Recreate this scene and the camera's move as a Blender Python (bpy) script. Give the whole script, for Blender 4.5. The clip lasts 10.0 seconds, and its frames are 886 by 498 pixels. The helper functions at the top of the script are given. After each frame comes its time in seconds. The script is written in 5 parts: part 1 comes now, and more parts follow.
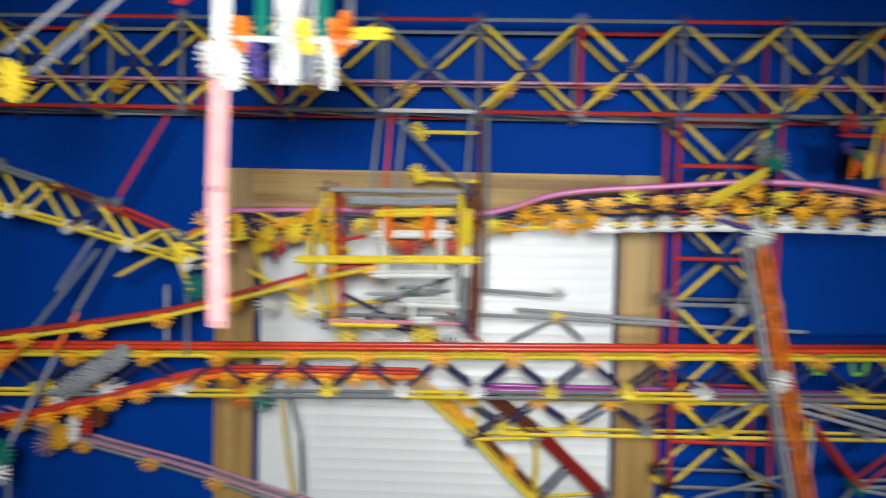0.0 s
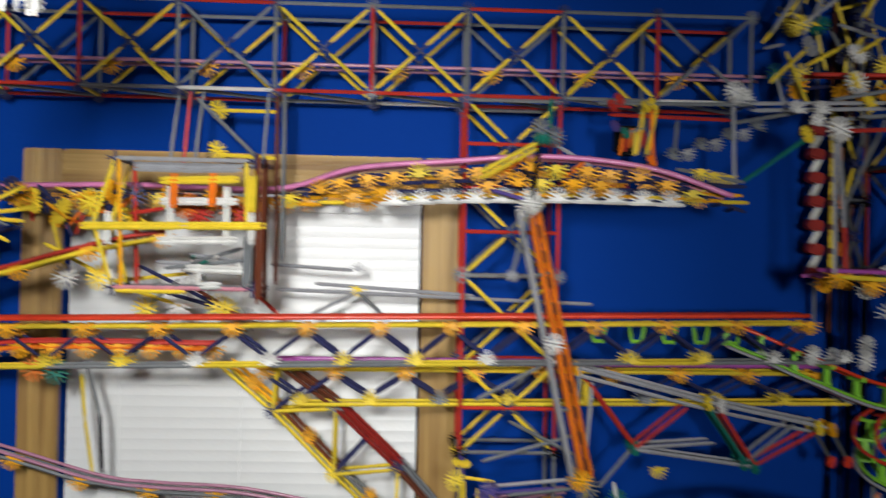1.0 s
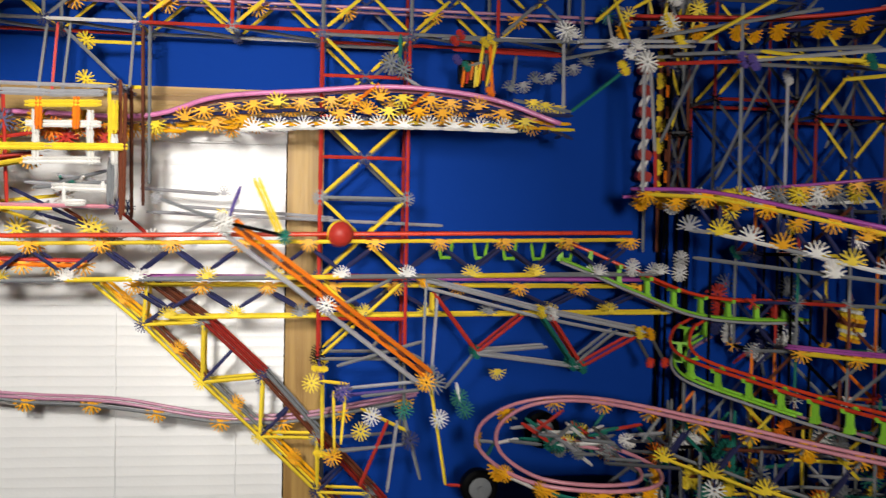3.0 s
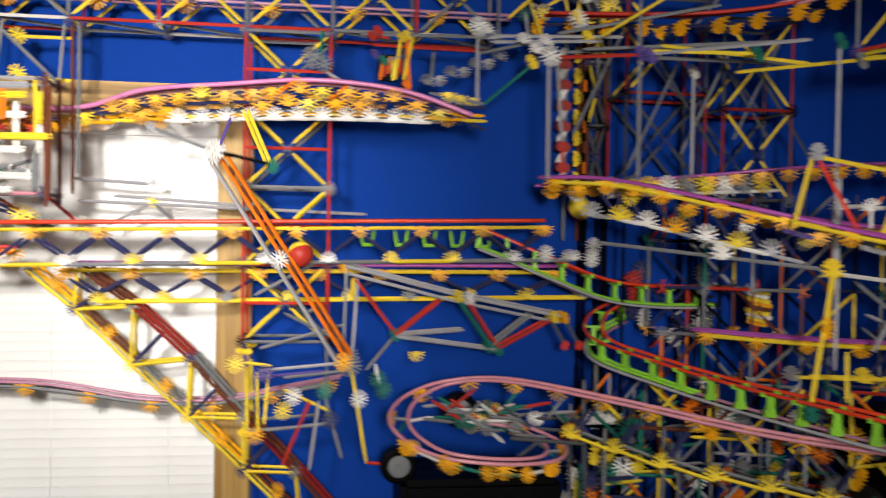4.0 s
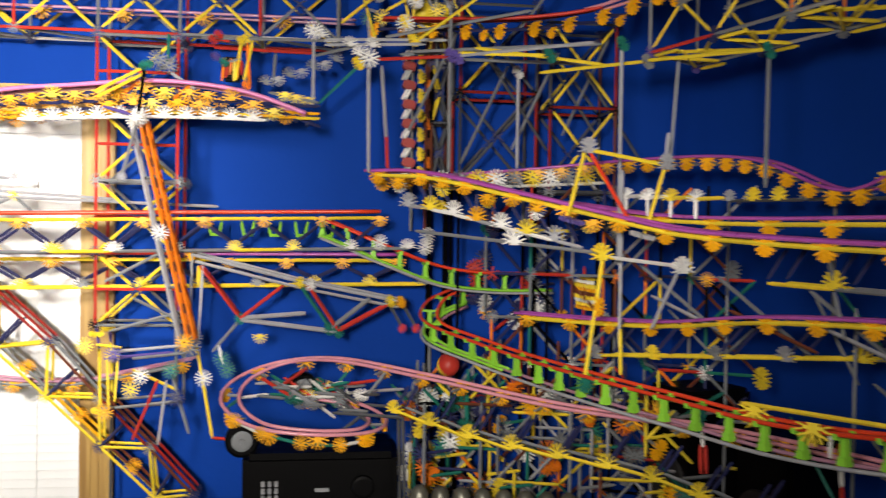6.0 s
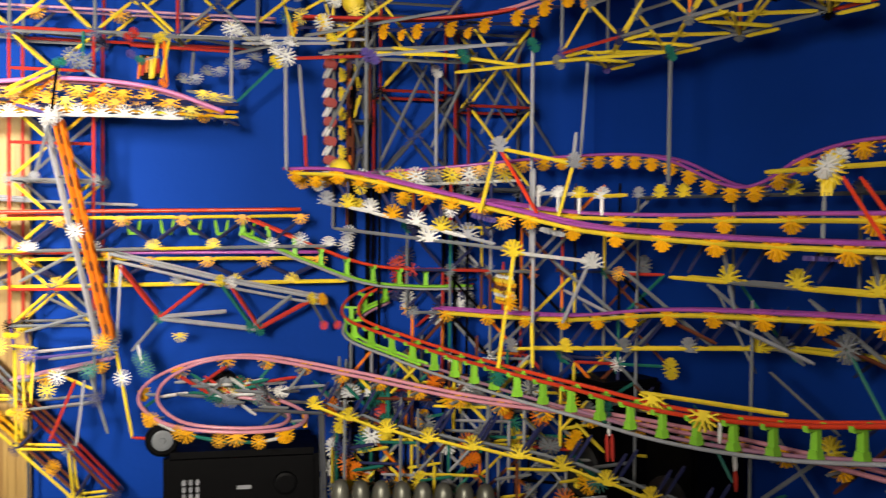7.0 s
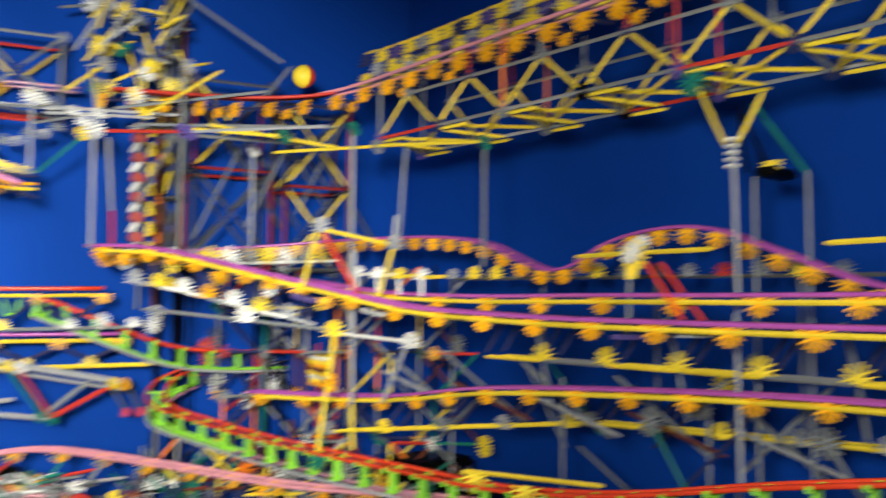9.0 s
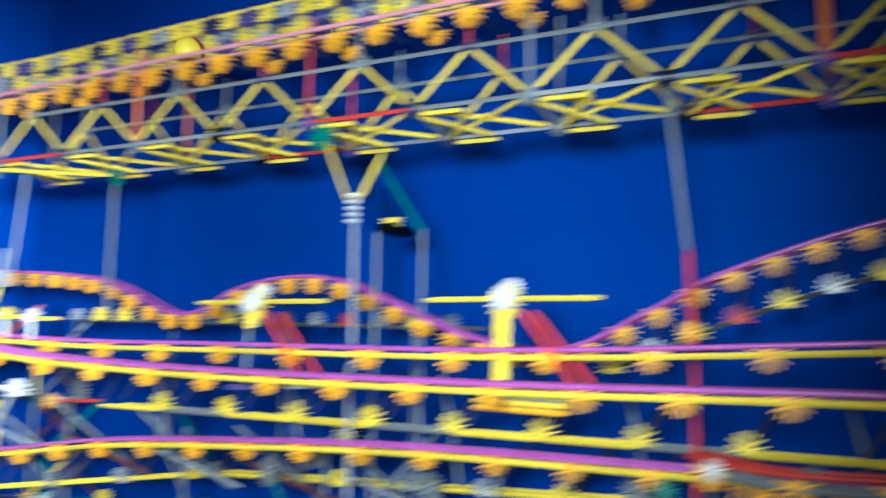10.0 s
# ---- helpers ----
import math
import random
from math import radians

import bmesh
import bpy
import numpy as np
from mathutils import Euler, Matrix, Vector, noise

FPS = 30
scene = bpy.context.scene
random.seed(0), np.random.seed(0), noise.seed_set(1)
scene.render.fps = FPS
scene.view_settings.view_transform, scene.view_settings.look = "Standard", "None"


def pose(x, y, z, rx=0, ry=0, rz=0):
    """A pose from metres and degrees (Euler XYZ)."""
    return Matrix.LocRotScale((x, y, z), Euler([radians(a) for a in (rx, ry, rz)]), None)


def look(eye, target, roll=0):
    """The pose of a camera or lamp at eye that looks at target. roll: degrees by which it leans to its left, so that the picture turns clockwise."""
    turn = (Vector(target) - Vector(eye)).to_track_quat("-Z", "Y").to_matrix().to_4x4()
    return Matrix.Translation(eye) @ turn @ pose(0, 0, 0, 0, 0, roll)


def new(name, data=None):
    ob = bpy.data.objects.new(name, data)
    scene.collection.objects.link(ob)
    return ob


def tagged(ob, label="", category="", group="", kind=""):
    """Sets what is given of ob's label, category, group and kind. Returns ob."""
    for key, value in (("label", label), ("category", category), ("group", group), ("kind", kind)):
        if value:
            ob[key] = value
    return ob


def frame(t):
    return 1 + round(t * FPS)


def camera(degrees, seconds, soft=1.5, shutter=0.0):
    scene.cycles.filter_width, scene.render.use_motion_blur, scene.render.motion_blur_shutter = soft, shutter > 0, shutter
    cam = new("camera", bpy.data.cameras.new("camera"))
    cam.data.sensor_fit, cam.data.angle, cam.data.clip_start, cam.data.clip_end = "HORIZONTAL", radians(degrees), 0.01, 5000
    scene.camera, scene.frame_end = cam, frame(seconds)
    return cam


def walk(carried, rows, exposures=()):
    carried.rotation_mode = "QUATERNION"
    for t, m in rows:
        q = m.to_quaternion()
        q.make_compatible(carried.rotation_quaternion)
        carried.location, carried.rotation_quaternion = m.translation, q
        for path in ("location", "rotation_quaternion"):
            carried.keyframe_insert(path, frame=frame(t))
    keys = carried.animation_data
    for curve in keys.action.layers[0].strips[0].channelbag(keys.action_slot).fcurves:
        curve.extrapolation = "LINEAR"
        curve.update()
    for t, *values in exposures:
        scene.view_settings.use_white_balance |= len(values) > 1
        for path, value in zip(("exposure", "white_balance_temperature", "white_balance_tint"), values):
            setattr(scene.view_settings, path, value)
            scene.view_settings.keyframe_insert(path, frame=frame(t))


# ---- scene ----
cam = camera(54.0, 10.0, soft=1.2, shutter=1.0)
PATH = [
    (0, (0.1488, 0.1022, 1.8103), (0.0584, 2.0984, 1.7274), 1.19),
    (0.5, (0.2605, 0.0839, 1.759), (0.2707, 2.0839, 1.7458), 1.33),
    (1, (0.3439, 0.0551, 1.7095), (0.4248, 2.0533, 1.7318), 1.23),
    (1.5, (0.3699, 0.0299, 1.6995), (0.5305, 2.0233, 1.6786), 1.15),
    (2, (0.396, -0.0032, 1.673), (0.5926, 1.9867, 1.6333), 1.12),
    (2.5, (0.4268, -0.0402, 1.6552), (0.6524, 1.9463, 1.6016), 1.12),
    (4, (0.5712, -0.1524, 1.6117), (0.8342, 1.8298, 1.5737), 1.00),
    (4.5, (0.6841, -0.1941, 1.6027), (0.8882, 1.7952, 1.5707), 0.98),
    (5, (0.7543, -0.2327, 1.5982), (0.9563, 1.7569, 1.5692), 0.99),
    (5.5, (0.8004, -0.2677, 1.5941), (1.0313, 1.7187, 1.565), 0.97),
    (7, (0.882, -0.3287, 1.5984), (1.2824, 1.6304, 1.5552), 0.46),
    (7.5, (0.8659, -0.3268, 1.6021), (1.3644, 1.6099, 1.5748), 0.30),
    (8, (0.8382, -0.3263, 1.6068), (1.4423, 1.5802, 1.6144), 0.19),
    (8.5, (0.8184, -0.3244, 1.601), (1.5171, 1.5481, 1.6768), 0.28),
    (9, (0.8446, -0.3239, 1.5979), (1.6823, 1.4863, 1.7433), 0.46),
    (9.5, (0.8523, -0.3221, 1.6144), (2.0234, 1.289, 1.796), 0.05),
    (10, (0.9057, -0.3613, 1.6149), (2.3244, 1.0283, 1.852), 1.13),
]
EXPOSURES = [(0.0, -0.75, 6150, 6), (1.0, -0.75, 6400, 9), (2.0, -0.65, 6700, 12), (2.5, -0.5, 6800, 12), (4.0, 0.02, 7000, 13), (5.0, 0.25, 7000, 14), (7.0, 0.7, 7350, 11),
             (8.0, 0.95, 7400, 9), (8.5, 1.1, 7200, 6), (9.0, 1.3, 6900, 3), (9.5, 1.65, 6100, -2), (10.0, 2.15, 5150, -8)]
walk(cam, [(t, look(eye, target, roll)) for t, eye, target, roll in PATH], EXPOSURES)

# ---- world and lamps ----
world = bpy.data.worlds.new("world")
scene.world = world
world.use_nodes = True
world.node_tree.nodes["Background"].inputs[0].default_value = (0.02, 0.03, 0.06, 1)
world.node_tree.nodes["Background"].inputs[1].default_value = 0.12


def lamp(name, kind, at, energy, size, target=None, colour=(1, 0.93, 0.84)):
    data = bpy.data.lights.new(name, kind)
    data.energy, data.color = energy, colour
    if kind == "AREA":
        data.size = size
    else:
        data.shadow_soft_size = size
    ob = new(name, data)
    ob.matrix_world = look(at, target or (at[0], at[1] + 0.001, 0))
    return ob


# Weak overhead fill, added out of view to lift the dark parts.
lamp("added_ceiling_fill", "AREA", (0.1, -0.2, 2.42), 1.6, 0.5, None, (1, 0.98, 0.96))
# Added spots, never in view, standing in for a light carried along the path.
ADDED_SPOTS = [((0.15, -0.16, 1.92), (-0.05, 1.5, 1.64), 172, 66), ((0.6, -0.78, 1.72), (0.92, 1.4, 1.61), 132, 50), ((0.55, -0.45, 1.72), (1.72, 0.6, 1.74), 32, 58)]
for at, aim, watts, cone in ADDED_SPOTS:
    spot = lamp("added_spot_light", "SPOT", at, watts, 0.09, aim, (1, 0.98, 0.94))
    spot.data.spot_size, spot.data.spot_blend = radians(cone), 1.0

# ---- materials ----
MATS = {}


def plastic(name, rgb, rough=0.46, bump=0.15, metal=0.0, vary=0.16, gloss=0.32):
    """Moulded plastic: slight colour change from piece to piece, scuffs and fine grain."""
    m = bpy.data.materials.new(name)
    m.use_nodes = True
    nt = m.node_tree
    b = nt.nodes["Principled BSDF"]
    info = nt.nodes.new("ShaderNodeObjectInfo")
    tex = nt.nodes.new("ShaderNodeTexCoord")
    big = nt.nodes.new("ShaderNodeTexNoise")
    big.inputs["Scale"].default_value = 45
    fine = nt.nodes.new("ShaderNodeTexNoise")
    fine.inputs["Scale"].default_value = 600
    hsv = nt.nodes.new("ShaderNodeHueSaturation")
    hsv.inputs["Color"].default_value = (*rgb, 1)
    span = nt.nodes.new("ShaderNodeMapRange")
    span.inputs[3].default_value, span.inputs[4].default_value = 1 - vary, 1 + vary
    nt.links.new(info.outputs["Random"], span.inputs[0])
    mul = nt.nodes.new("ShaderNodeMath")
    mul.operation = "MULTIPLY"
    dirt = nt.nodes.new("ShaderNodeMapRange")
    dirt.inputs[1].default_value, dirt.inputs[2].default_value = 0.3, 0.7
    dirt.inputs[3].default_value, dirt.inputs[4].default_value = 0.86, 1.06
    for n in (big, fine):
        nt.links.new(tex.outputs["Object"], n.inputs["Vector"])
    nt.links.new(big.outputs["Fac"], dirt.inputs[0])
    nt.links.new(span.outputs[0], mul.inputs[0])
    nt.links.new(dirt.outputs[0], mul.inputs[1])
    nt.links.new(mul.outputs[0], hsv.inputs["Value"])
    nt.links.new(hsv.outputs[0], b.inputs["Base Color"])
    wear = nt.nodes.new("ShaderNodeMapRange")
    wear.inputs[3].default_value, wear.inputs[4].default_value = rough - 0.1, rough + 0.14
    nt.links.new(big.outputs["Fac"], wear.inputs[0])
    nt.links.new(wear.outputs[0], b.inputs["Roughness"])
    b.inputs["Metallic"].default_value = metal
    b.inputs["Specular IOR Level"].default_value = 0.06 if max(rgb) < 0.01 else gloss
    bp = nt.nodes.new("ShaderNodeBump")
    bp.inputs["Strength"].default_value, bp.inputs["Distance"].default_value = bump, 0.001
    nt.links.new(fine.outputs["Fac"], bp.inputs["Height"])
    nt.links.new(bp.outputs[0], b.inputs["Normal"])
    MATS[name] = m
    return m


# The palest red is red plastic with glare put into its colour.
for key, rgb in {"yellow": (0.84, 0.63, 0.045), "gold": (0.85, 0.4, 0.012), "orange": (0.83, 0.2, 0.015), "red": (0.48, 0.036, 0.025), "lilac": (0.42, 0.2, 0.3),
                 "grey": (0.19, 0.205, 0.22), "white": (0.74, 0.74, 0.72), "navy": (0.025, 0.03, 0.1), "purple": (0.38, 0.075, 0.36), "scarlet": (0.68, 0.05, 0.018),
                 "pink": (0.66, 0.27, 0.34), "lime": (0.24, 0.6, 0.05), "teal": (0.01, 0.16, 0.12), "black": (0.002, 0.002, 0.0024),
                 "violet": (0.1, 0.07, 0.28), "brown": (0.14, 0.04, 0.02), "silver": (0.34, 0.35, 0.38), "iron": (0.075, 0.08, 0.09), "glare_red": (0.82, 0.42, 0.42), "maroon": (0.26, 0.018, 0.014), "orchid": (0.62, 0.2, 0.42)}.items():
    if key in ("purple", "pink", "scarlet", "orchid", "lilac"):
        plastic(key, rgb, 0.3, 0.05, 0.0, 0.08, 0.55)
    else:
        plastic(key, rgb)


def surface(name, rgb, rough, scale, amount, bump, stretch=(1, 1, 1), dark=None):
    m = bpy.data.materials.new(name)
    m.use_nodes = True
    nt = m.node_tree
    b = nt.nodes["Principled BSDF"]
    tex = nt.nodes.new("ShaderNodeTexCoord")
    mp = nt.nodes.new("ShaderNodeMapping")
    mp.inputs["Scale"].default_value = stretch
    n1 = nt.nodes.new("ShaderNodeTexNoise")
    n1.inputs["Scale"].default_value, n1.inputs["Detail"].default_value = scale, 6
    n2 = nt.nodes.new("ShaderNodeTexNoise")
    n2.inputs["Scale"].default_value = scale * 25
    mix = nt.nodes.new("ShaderNodeMix")
    mix.data_type = "RGBA"
    mix.inputs[6].default_value = (*(dark or [c * (1 - amount) for c in rgb]), 1)
    mix.inputs[7].default_value = (*rgb, 1)
    nt.links.new(tex.outputs["Object"], mp.inputs[0])
    nt.links.new(mp.outputs[0], n1.inputs["Vector"])
    nt.links.new(mp.outputs[0], n2.inputs["Vector"])
    ramp = nt.nodes.new("ShaderNodeMapRange")
    ramp.inputs[1].default_value, ramp.inputs[2].default_value = 0.35, 0.65
    nt.links.new(n1.outputs["Fac"], ramp.inputs[0])
    nt.links.new(ramp.outputs[0], mix.inputs[0])
    nt.links.new(mix.outputs[2], b.inputs["Base Color"])
    b.inputs["Roughness"].default_value = rough
    bp = nt.nodes.new("ShaderNodeBump")
    bp.inputs["Strength"].default_value, bp.inputs["Distance"].default_value = bump, 0.002
    nt.links.new(n2.outputs["Fac"], bp.inputs["Height"])
    nt.links.new(bp.outputs[0], b.inputs["Normal"])
    MATS[name] = m
    return m


surface("blue_paint", (0.003, 0.042, 0.29), 0.6, 3, 0.12, 0.25)
MATS["blue_paint"].node_tree.nodes["Principled BSDF"].inputs["Specular IOR Level"].default_value = 0.02
surface("ceiling_paint", (0.7, 0.7, 0.68), 0.8, 3, 0.08, 0.2)
surface("carpet", (0.06, 0.055, 0.05), 0.95, 30, 0.5, 0.9)
surface("oak", (0.44, 0.28, 0.085), 0.45, 5, 0.3, 0.3, (14, 14, 0.5), (0.24, 0.13, 0.035))
surface("oak_across", (0.44, 0.28, 0.085), 0.45, 5, 0.3, 0.3, (0.5, 14, 14), (0.24, 0.13, 0.035))
surface("blind_white", (0.72, 0.74, 0.75), 0.38, 8, 0.06, 0.1)
surface("bench_black", (0.02, 0.02, 0.021), 0.5, 6, 0.3, 0.3)
surface("glass_dark", (0.01, 0.012, 0.02), 0.05, 2, 0.1, 0.0)


# ---- mesh helpers ----
def frame_of(z, hint=(0, 0, 1)):
    """A turn whose z axis is z and whose x axis is near hint."""
    z = Vector(z).normalized()
    x = Vector(hint) - z * Vector(hint).dot(z)
    if x.length < 1e-4:
        x = Vector((1, 0, 0)) - z * z.x
        if x.length < 1e-4:
            x = Vector((0, 1, 0))
    x.normalize()
    return Matrix((x, z.cross(x), z)).transposed().to_4x4()


def mesh_of(bm, name, mat, smooth=False):
    me = bpy.data.meshes.new(name)
    bm.normal_update()
    bm.to_mesh(me)
    bm.free()
    me.materials.append(MATS[mat])
    if smooth:
        me.polygons.foreach_set("use_smooth", [True] * len(me.polygons))
    return me


def box(bm, lo, hi, m=None, bevel=0.0):
    r = bmesh.ops.create_cube(bm, size=1)["verts"]
    lo, hi = Vector(lo), Vector(hi)
    for v in r:
        v.co = Vector([(lo[i] + hi[i]) / 2 + v.co[i] * (hi[i] - lo[i]) for i in range(3)])
    if bevel:
        es = list({e for v in r for e in v.link_edges})
        out = bmesh.ops.bevel(bm, geom=es, offset=bevel, segments=2, affect="EDGES")
        r = list({v for f in out["faces"] for v in f.verts} | {v for v in r if v.is_valid})
    if m:
        for v in r:
            v.co = m @ v.co
    return r


def rings(bm, prof, n=8, rib=1.0):
    """A turned body along z: prof is rows of (z, radius); every other vertex is pulled in by rib."""
    last = None
    for z, r in prof:
        ring = [bm.verts.new((r * (rib if i % 2 else 1) * math.cos(2 * math.pi * i / n), r * (rib if i % 2 else 1) * math.sin(2 * math.pi * i / n), z)) for i in range(n)]
        if last:
            for i in range(n):
                bm.faces.new((last[i], last[(i + 1) % n], ring[(i + 1) % n], ring[i]))
        else:
            bm.faces.new(ring[::-1])
        last = ring
    bm.faces.new(last)


CACHE = {}


def rod_mesh(length, col):
    key = ("rod", round(length * 1000 / 2), col)
    if key not in CACHE:
        bm = bmesh.new()
        e = min(0.008, length / 4)
        rings(bm, [(0, 0.0021), (e * 0.6, 0.0021), (e * 0.7, 0.0029), (length - e * 0.7, 0.0029), (length - e * 0.6, 0.0021), (length, 0.0021)], 8, 0.78)
        CACHE[key] = mesh_of(bm, "rod", col)
    return CACHE[key]


def star_mesh(arms, col, span, size):
    """A connector: forked clips on slim stems round a hub, span degrees in all; a whole one has an open hub."""
    key = ("star", arms, col, span, size)
    if key not in CACHE:
        bm = bmesh.new()
        th = 0.0031 * size
        arm = ((0.0062, -0.0022), (0.0118, -0.002), (0.0158, -0.0042), (0.0214, -0.0052), (0.0224, -0.0033), (0.0168, -0.0021), (0.0132, -0.0007),
               (0.0132, 0.0007), (0.0168, 0.0021), (0.0224, 0.0033), (0.0214, 0.0052), (0.0158, 0.0042), (0.0118, 0.002), (0.0062, 0.0022))

        def plate(pts):
            low = [bm.verts.new((x * size, y * size, -th)) for x, y in pts]
            top = [bm.verts.new((x * size, y * size, th)) for x, y in pts]
            bm.faces.new(low[::-1])
            bm.faces.new(top)
            for i in range(len(pts)):
                j = (i + 1) % len(pts)
                bm.faces.new((low[i], low[j], top[j], top[i]))

        angles = [radians(span * (k / arms if span == 360 else k / (arms - 1) - 0.5)) for k in range(arms)]
        turned = [[(x * math.cos(a) - y * math.sin(a), x * math.sin(a) + y * math.cos(a)) for x, y in arm] for a in angles]
        if span == 360:
            for k, pts in enumerate(turned):
                plate(pts)
                nxt = turned[(k + 1) % arms]
                p, q, e = pts[0], pts[-1], nxt[0]
                plate([(p[0] * 0.45, p[1] * 0.45), p, q, e, (e[0] * 0.45, e[1] * 0.45)])
        else:
            plate([p for pts in turned for p in pts] + [(-0.0062, 0.0085), (-0.0062, -0.0085)])
        bm.normal_update()
        bmesh.ops.triangulate(bm, faces=[f for f in bm.faces if len(f.verts) > 4])
        CACHE[key] = mesh_of(bm, "connector", col)
    return CACHE[key]


BASE = {}


def thing(name, at, label, category, group="", kind=""):
    ob = new(name)
    ob.empty_display_size = 0.02
    ob.location = at
    BASE[ob] = Matrix.Translation(-Vector(at))
    return tagged(ob, label, category, group, kind)


def put(name, mesh, parent, m, label=""):
    ob = new(name, mesh)
    if parent:
        ob.parent = parent
        m = BASE.get(parent, Matrix()) @ m
    ob.matrix_basis = m
    if label:
        tagged(ob, label)
    return ob


def part(name, bm, mat, parent, label="", smooth=False):
    return put(name, mesh_of(bm, name, mat, smooth), parent, Matrix(), label)


def rod(parent, a, b, col, name="rod"):
    a, b = Vector(a), Vector(b)
    return put(name, rod_mesh((b - a).length, col), parent, Matrix.Translation(a) @ frame_of(b - a))


def star(parent, p, col="yellow", face=(0, -1, 0), up=(0, 0, 1), arms=8, span=360, size=0.88):
    """A connector at p whose flat side looks along face; a half one opens towards up."""
    return put("connector", star_mesh(arms, col, span, size), parent, Matrix.Translation(p) @ frame_of(face, up))


def half(parent, p, col="gold", face=(0, -1, 0), up=(0, 0, -1), size=0.66):
    return star(parent, p, col, face, up, 5, 180, size)


def smooth_path(pts, step=0.012):
    """A Catmull-Rom curve through pts, in even steps."""
    p = [Vector(q) for q in pts]
    p = [p[0] * 2 - p[1], *p, p[-1] * 2 - p[-2]]
    out = []
    for i in range(1, len(p) - 2):
        n = max(2, int((p[i + 1] - p[i]).length / step))
        for k in range(n):
            t = k / n
            out.append(0.5 * (2 * p[i] + (p[i + 1] - p[i - 1]) * t + (2 * p[i - 1] - 5 * p[i] + 4 * p[i + 1] - p[i + 2]) * t * t + (3 * p[i] - p[i - 1] - 3 * p[i + 1] + p[i + 2]) * t ** 3))
    return out + [p[-2]]


def along(pts, gap, start=0.0):
    """Places and headings every gap metres along a curve."""
    out, run, nxt = [], 0.0, start
    for a, b in zip(pts, pts[1:]):
        d = (b - a).length
        while nxt <= run + d and d > 0:
            out.append((a + (b - a) * ((nxt - run) / d), (b - a).normalized()))
            nxt += gap
        run += d
    return out


def tube(name, pts, r, mat, parent, label="", n=7):
    bm = bmesh.new()
    last = None
    for i, p in enumerate(pts):
        d = pts[min(i + 1, len(pts) - 1)] - pts[max(i - 1, 0)]
        f = frame_of(d).to_3x3()
        ring = [bm.verts.new(p + f @ Vector((r * math.cos(2 * math.pi * k / n), r * math.sin(2 * math.pi * k / n), 0))) for k in range(n)]
        if last:
            for k in range(n):
                bm.faces.new((last[k], last[(k + 1) % n], ring[(k + 1) % n], ring[k]))
        else:
            bm.faces.new(ring[::-1])
        last = ring
    bm.faces.new(last)
    return part(name, bm, mat, parent, label, True)


def side_of(d):
    s = Vector((d.y, -d.x, 0))
    return s.normalized() if s.length > 1e-4 else Vector((1, 0, 0))


def track(parent, pts, rail="purple", gauge=0.032, clip="gold", gap=0.072, drop=0.012, r=0.0028, bed="", crowd=0.0):
    """Two hose rails on connectors that hang under them, with a bed of rods. crowd: metres from the start with twice the clips."""
    path = smooth_path(pts)
    sides = [side_of((path[min(i + 1, len(path) - 1)] - path[max(i - 1, 0)]).normalized()) for i in range(len(path))]
    for s in (-1, 1):
        tube("rail", [p + d * (s * gauge / 2) for p, d in zip(path, sides)], r, rail, parent)
    spots = along(path, gap, gap * 0.3)
    for k, (p, d) in enumerate(spots):
        w = side_of(d)
        half(parent, p + w * (gauge * 0.45) - Vector((0, 0, drop * 0.55)), clip, w, (0, 0, -1), 0.8)
        if k * gap < crowd:
            half(parent, p + d * (gap / 2) + w * (gauge * 0.5) - Vector((0, 0, drop + 0.006)), clip, w, (0, 0, 1 if k % 2 else -1), 0.7)
            half(parent, p + d * (gap / 3) - w * (gauge * 0.4) - Vector((0, 0, drop + 0.012)), "yellow" if k % 3 else "white", w, (0, 0, -1), 0.66)
        rod(parent, p - w * (gauge / 2) - Vector((0, 0, drop)), p + w * (gauge / 2) - Vector((0, 0, drop)), "grey", "tie")
        if bed and k + 1 < len(spots):
            q = spots[k + 1][0]
            for s in (-1, 1):
                rod(parent, p + w * (s * gauge / 2) - Vector((0, 0, drop - 0.004)), q + w * (s * gauge / 2) - Vector((0, 0, drop - 0.004)), bed)
    return path


# ---- room ----
WALL_Y, FLOOR, CEIL = 1.51, 0.0, 2.5
RD = Vector((math.cos(radians(-73)), math.sin(radians(-73)), 0))
RN = Vector((math.sin(radians(73)), math.cos(radians(73)), 0))
RF = -RN
CORNER = Vector((1.60, WALL_Y, 0))


def R(s, off, z):
    """A place s metres along the side structure, off metres towards its wall."""
    return Vector((1.495, 0.74, 0)) + RD * s + RN * off + Vector((0, 0, z))


def slab(name, corners, z0, z1, mat, label, cat):
    bm = bmesh.new()
    lo = [bm.verts.new((x, y, z0)) for x, y in corners]
    hi = [bm.verts.new((x, y, z1)) for x, y in corners]
    n = len(corners)
    bm.faces.new(lo[::-1])
    bm.faces.new(hi)
    for i in range(n):
        bm.faces.new((lo[i], lo[(i + 1) % n], hi[(i + 1) % n], hi[i]))
    bmesh.ops.recalc_face_normals(bm, faces=bm.faces)
    return tagged(put(name, mesh_of(bm, name, mat), None, Matrix()), label, cat, "", "structure")


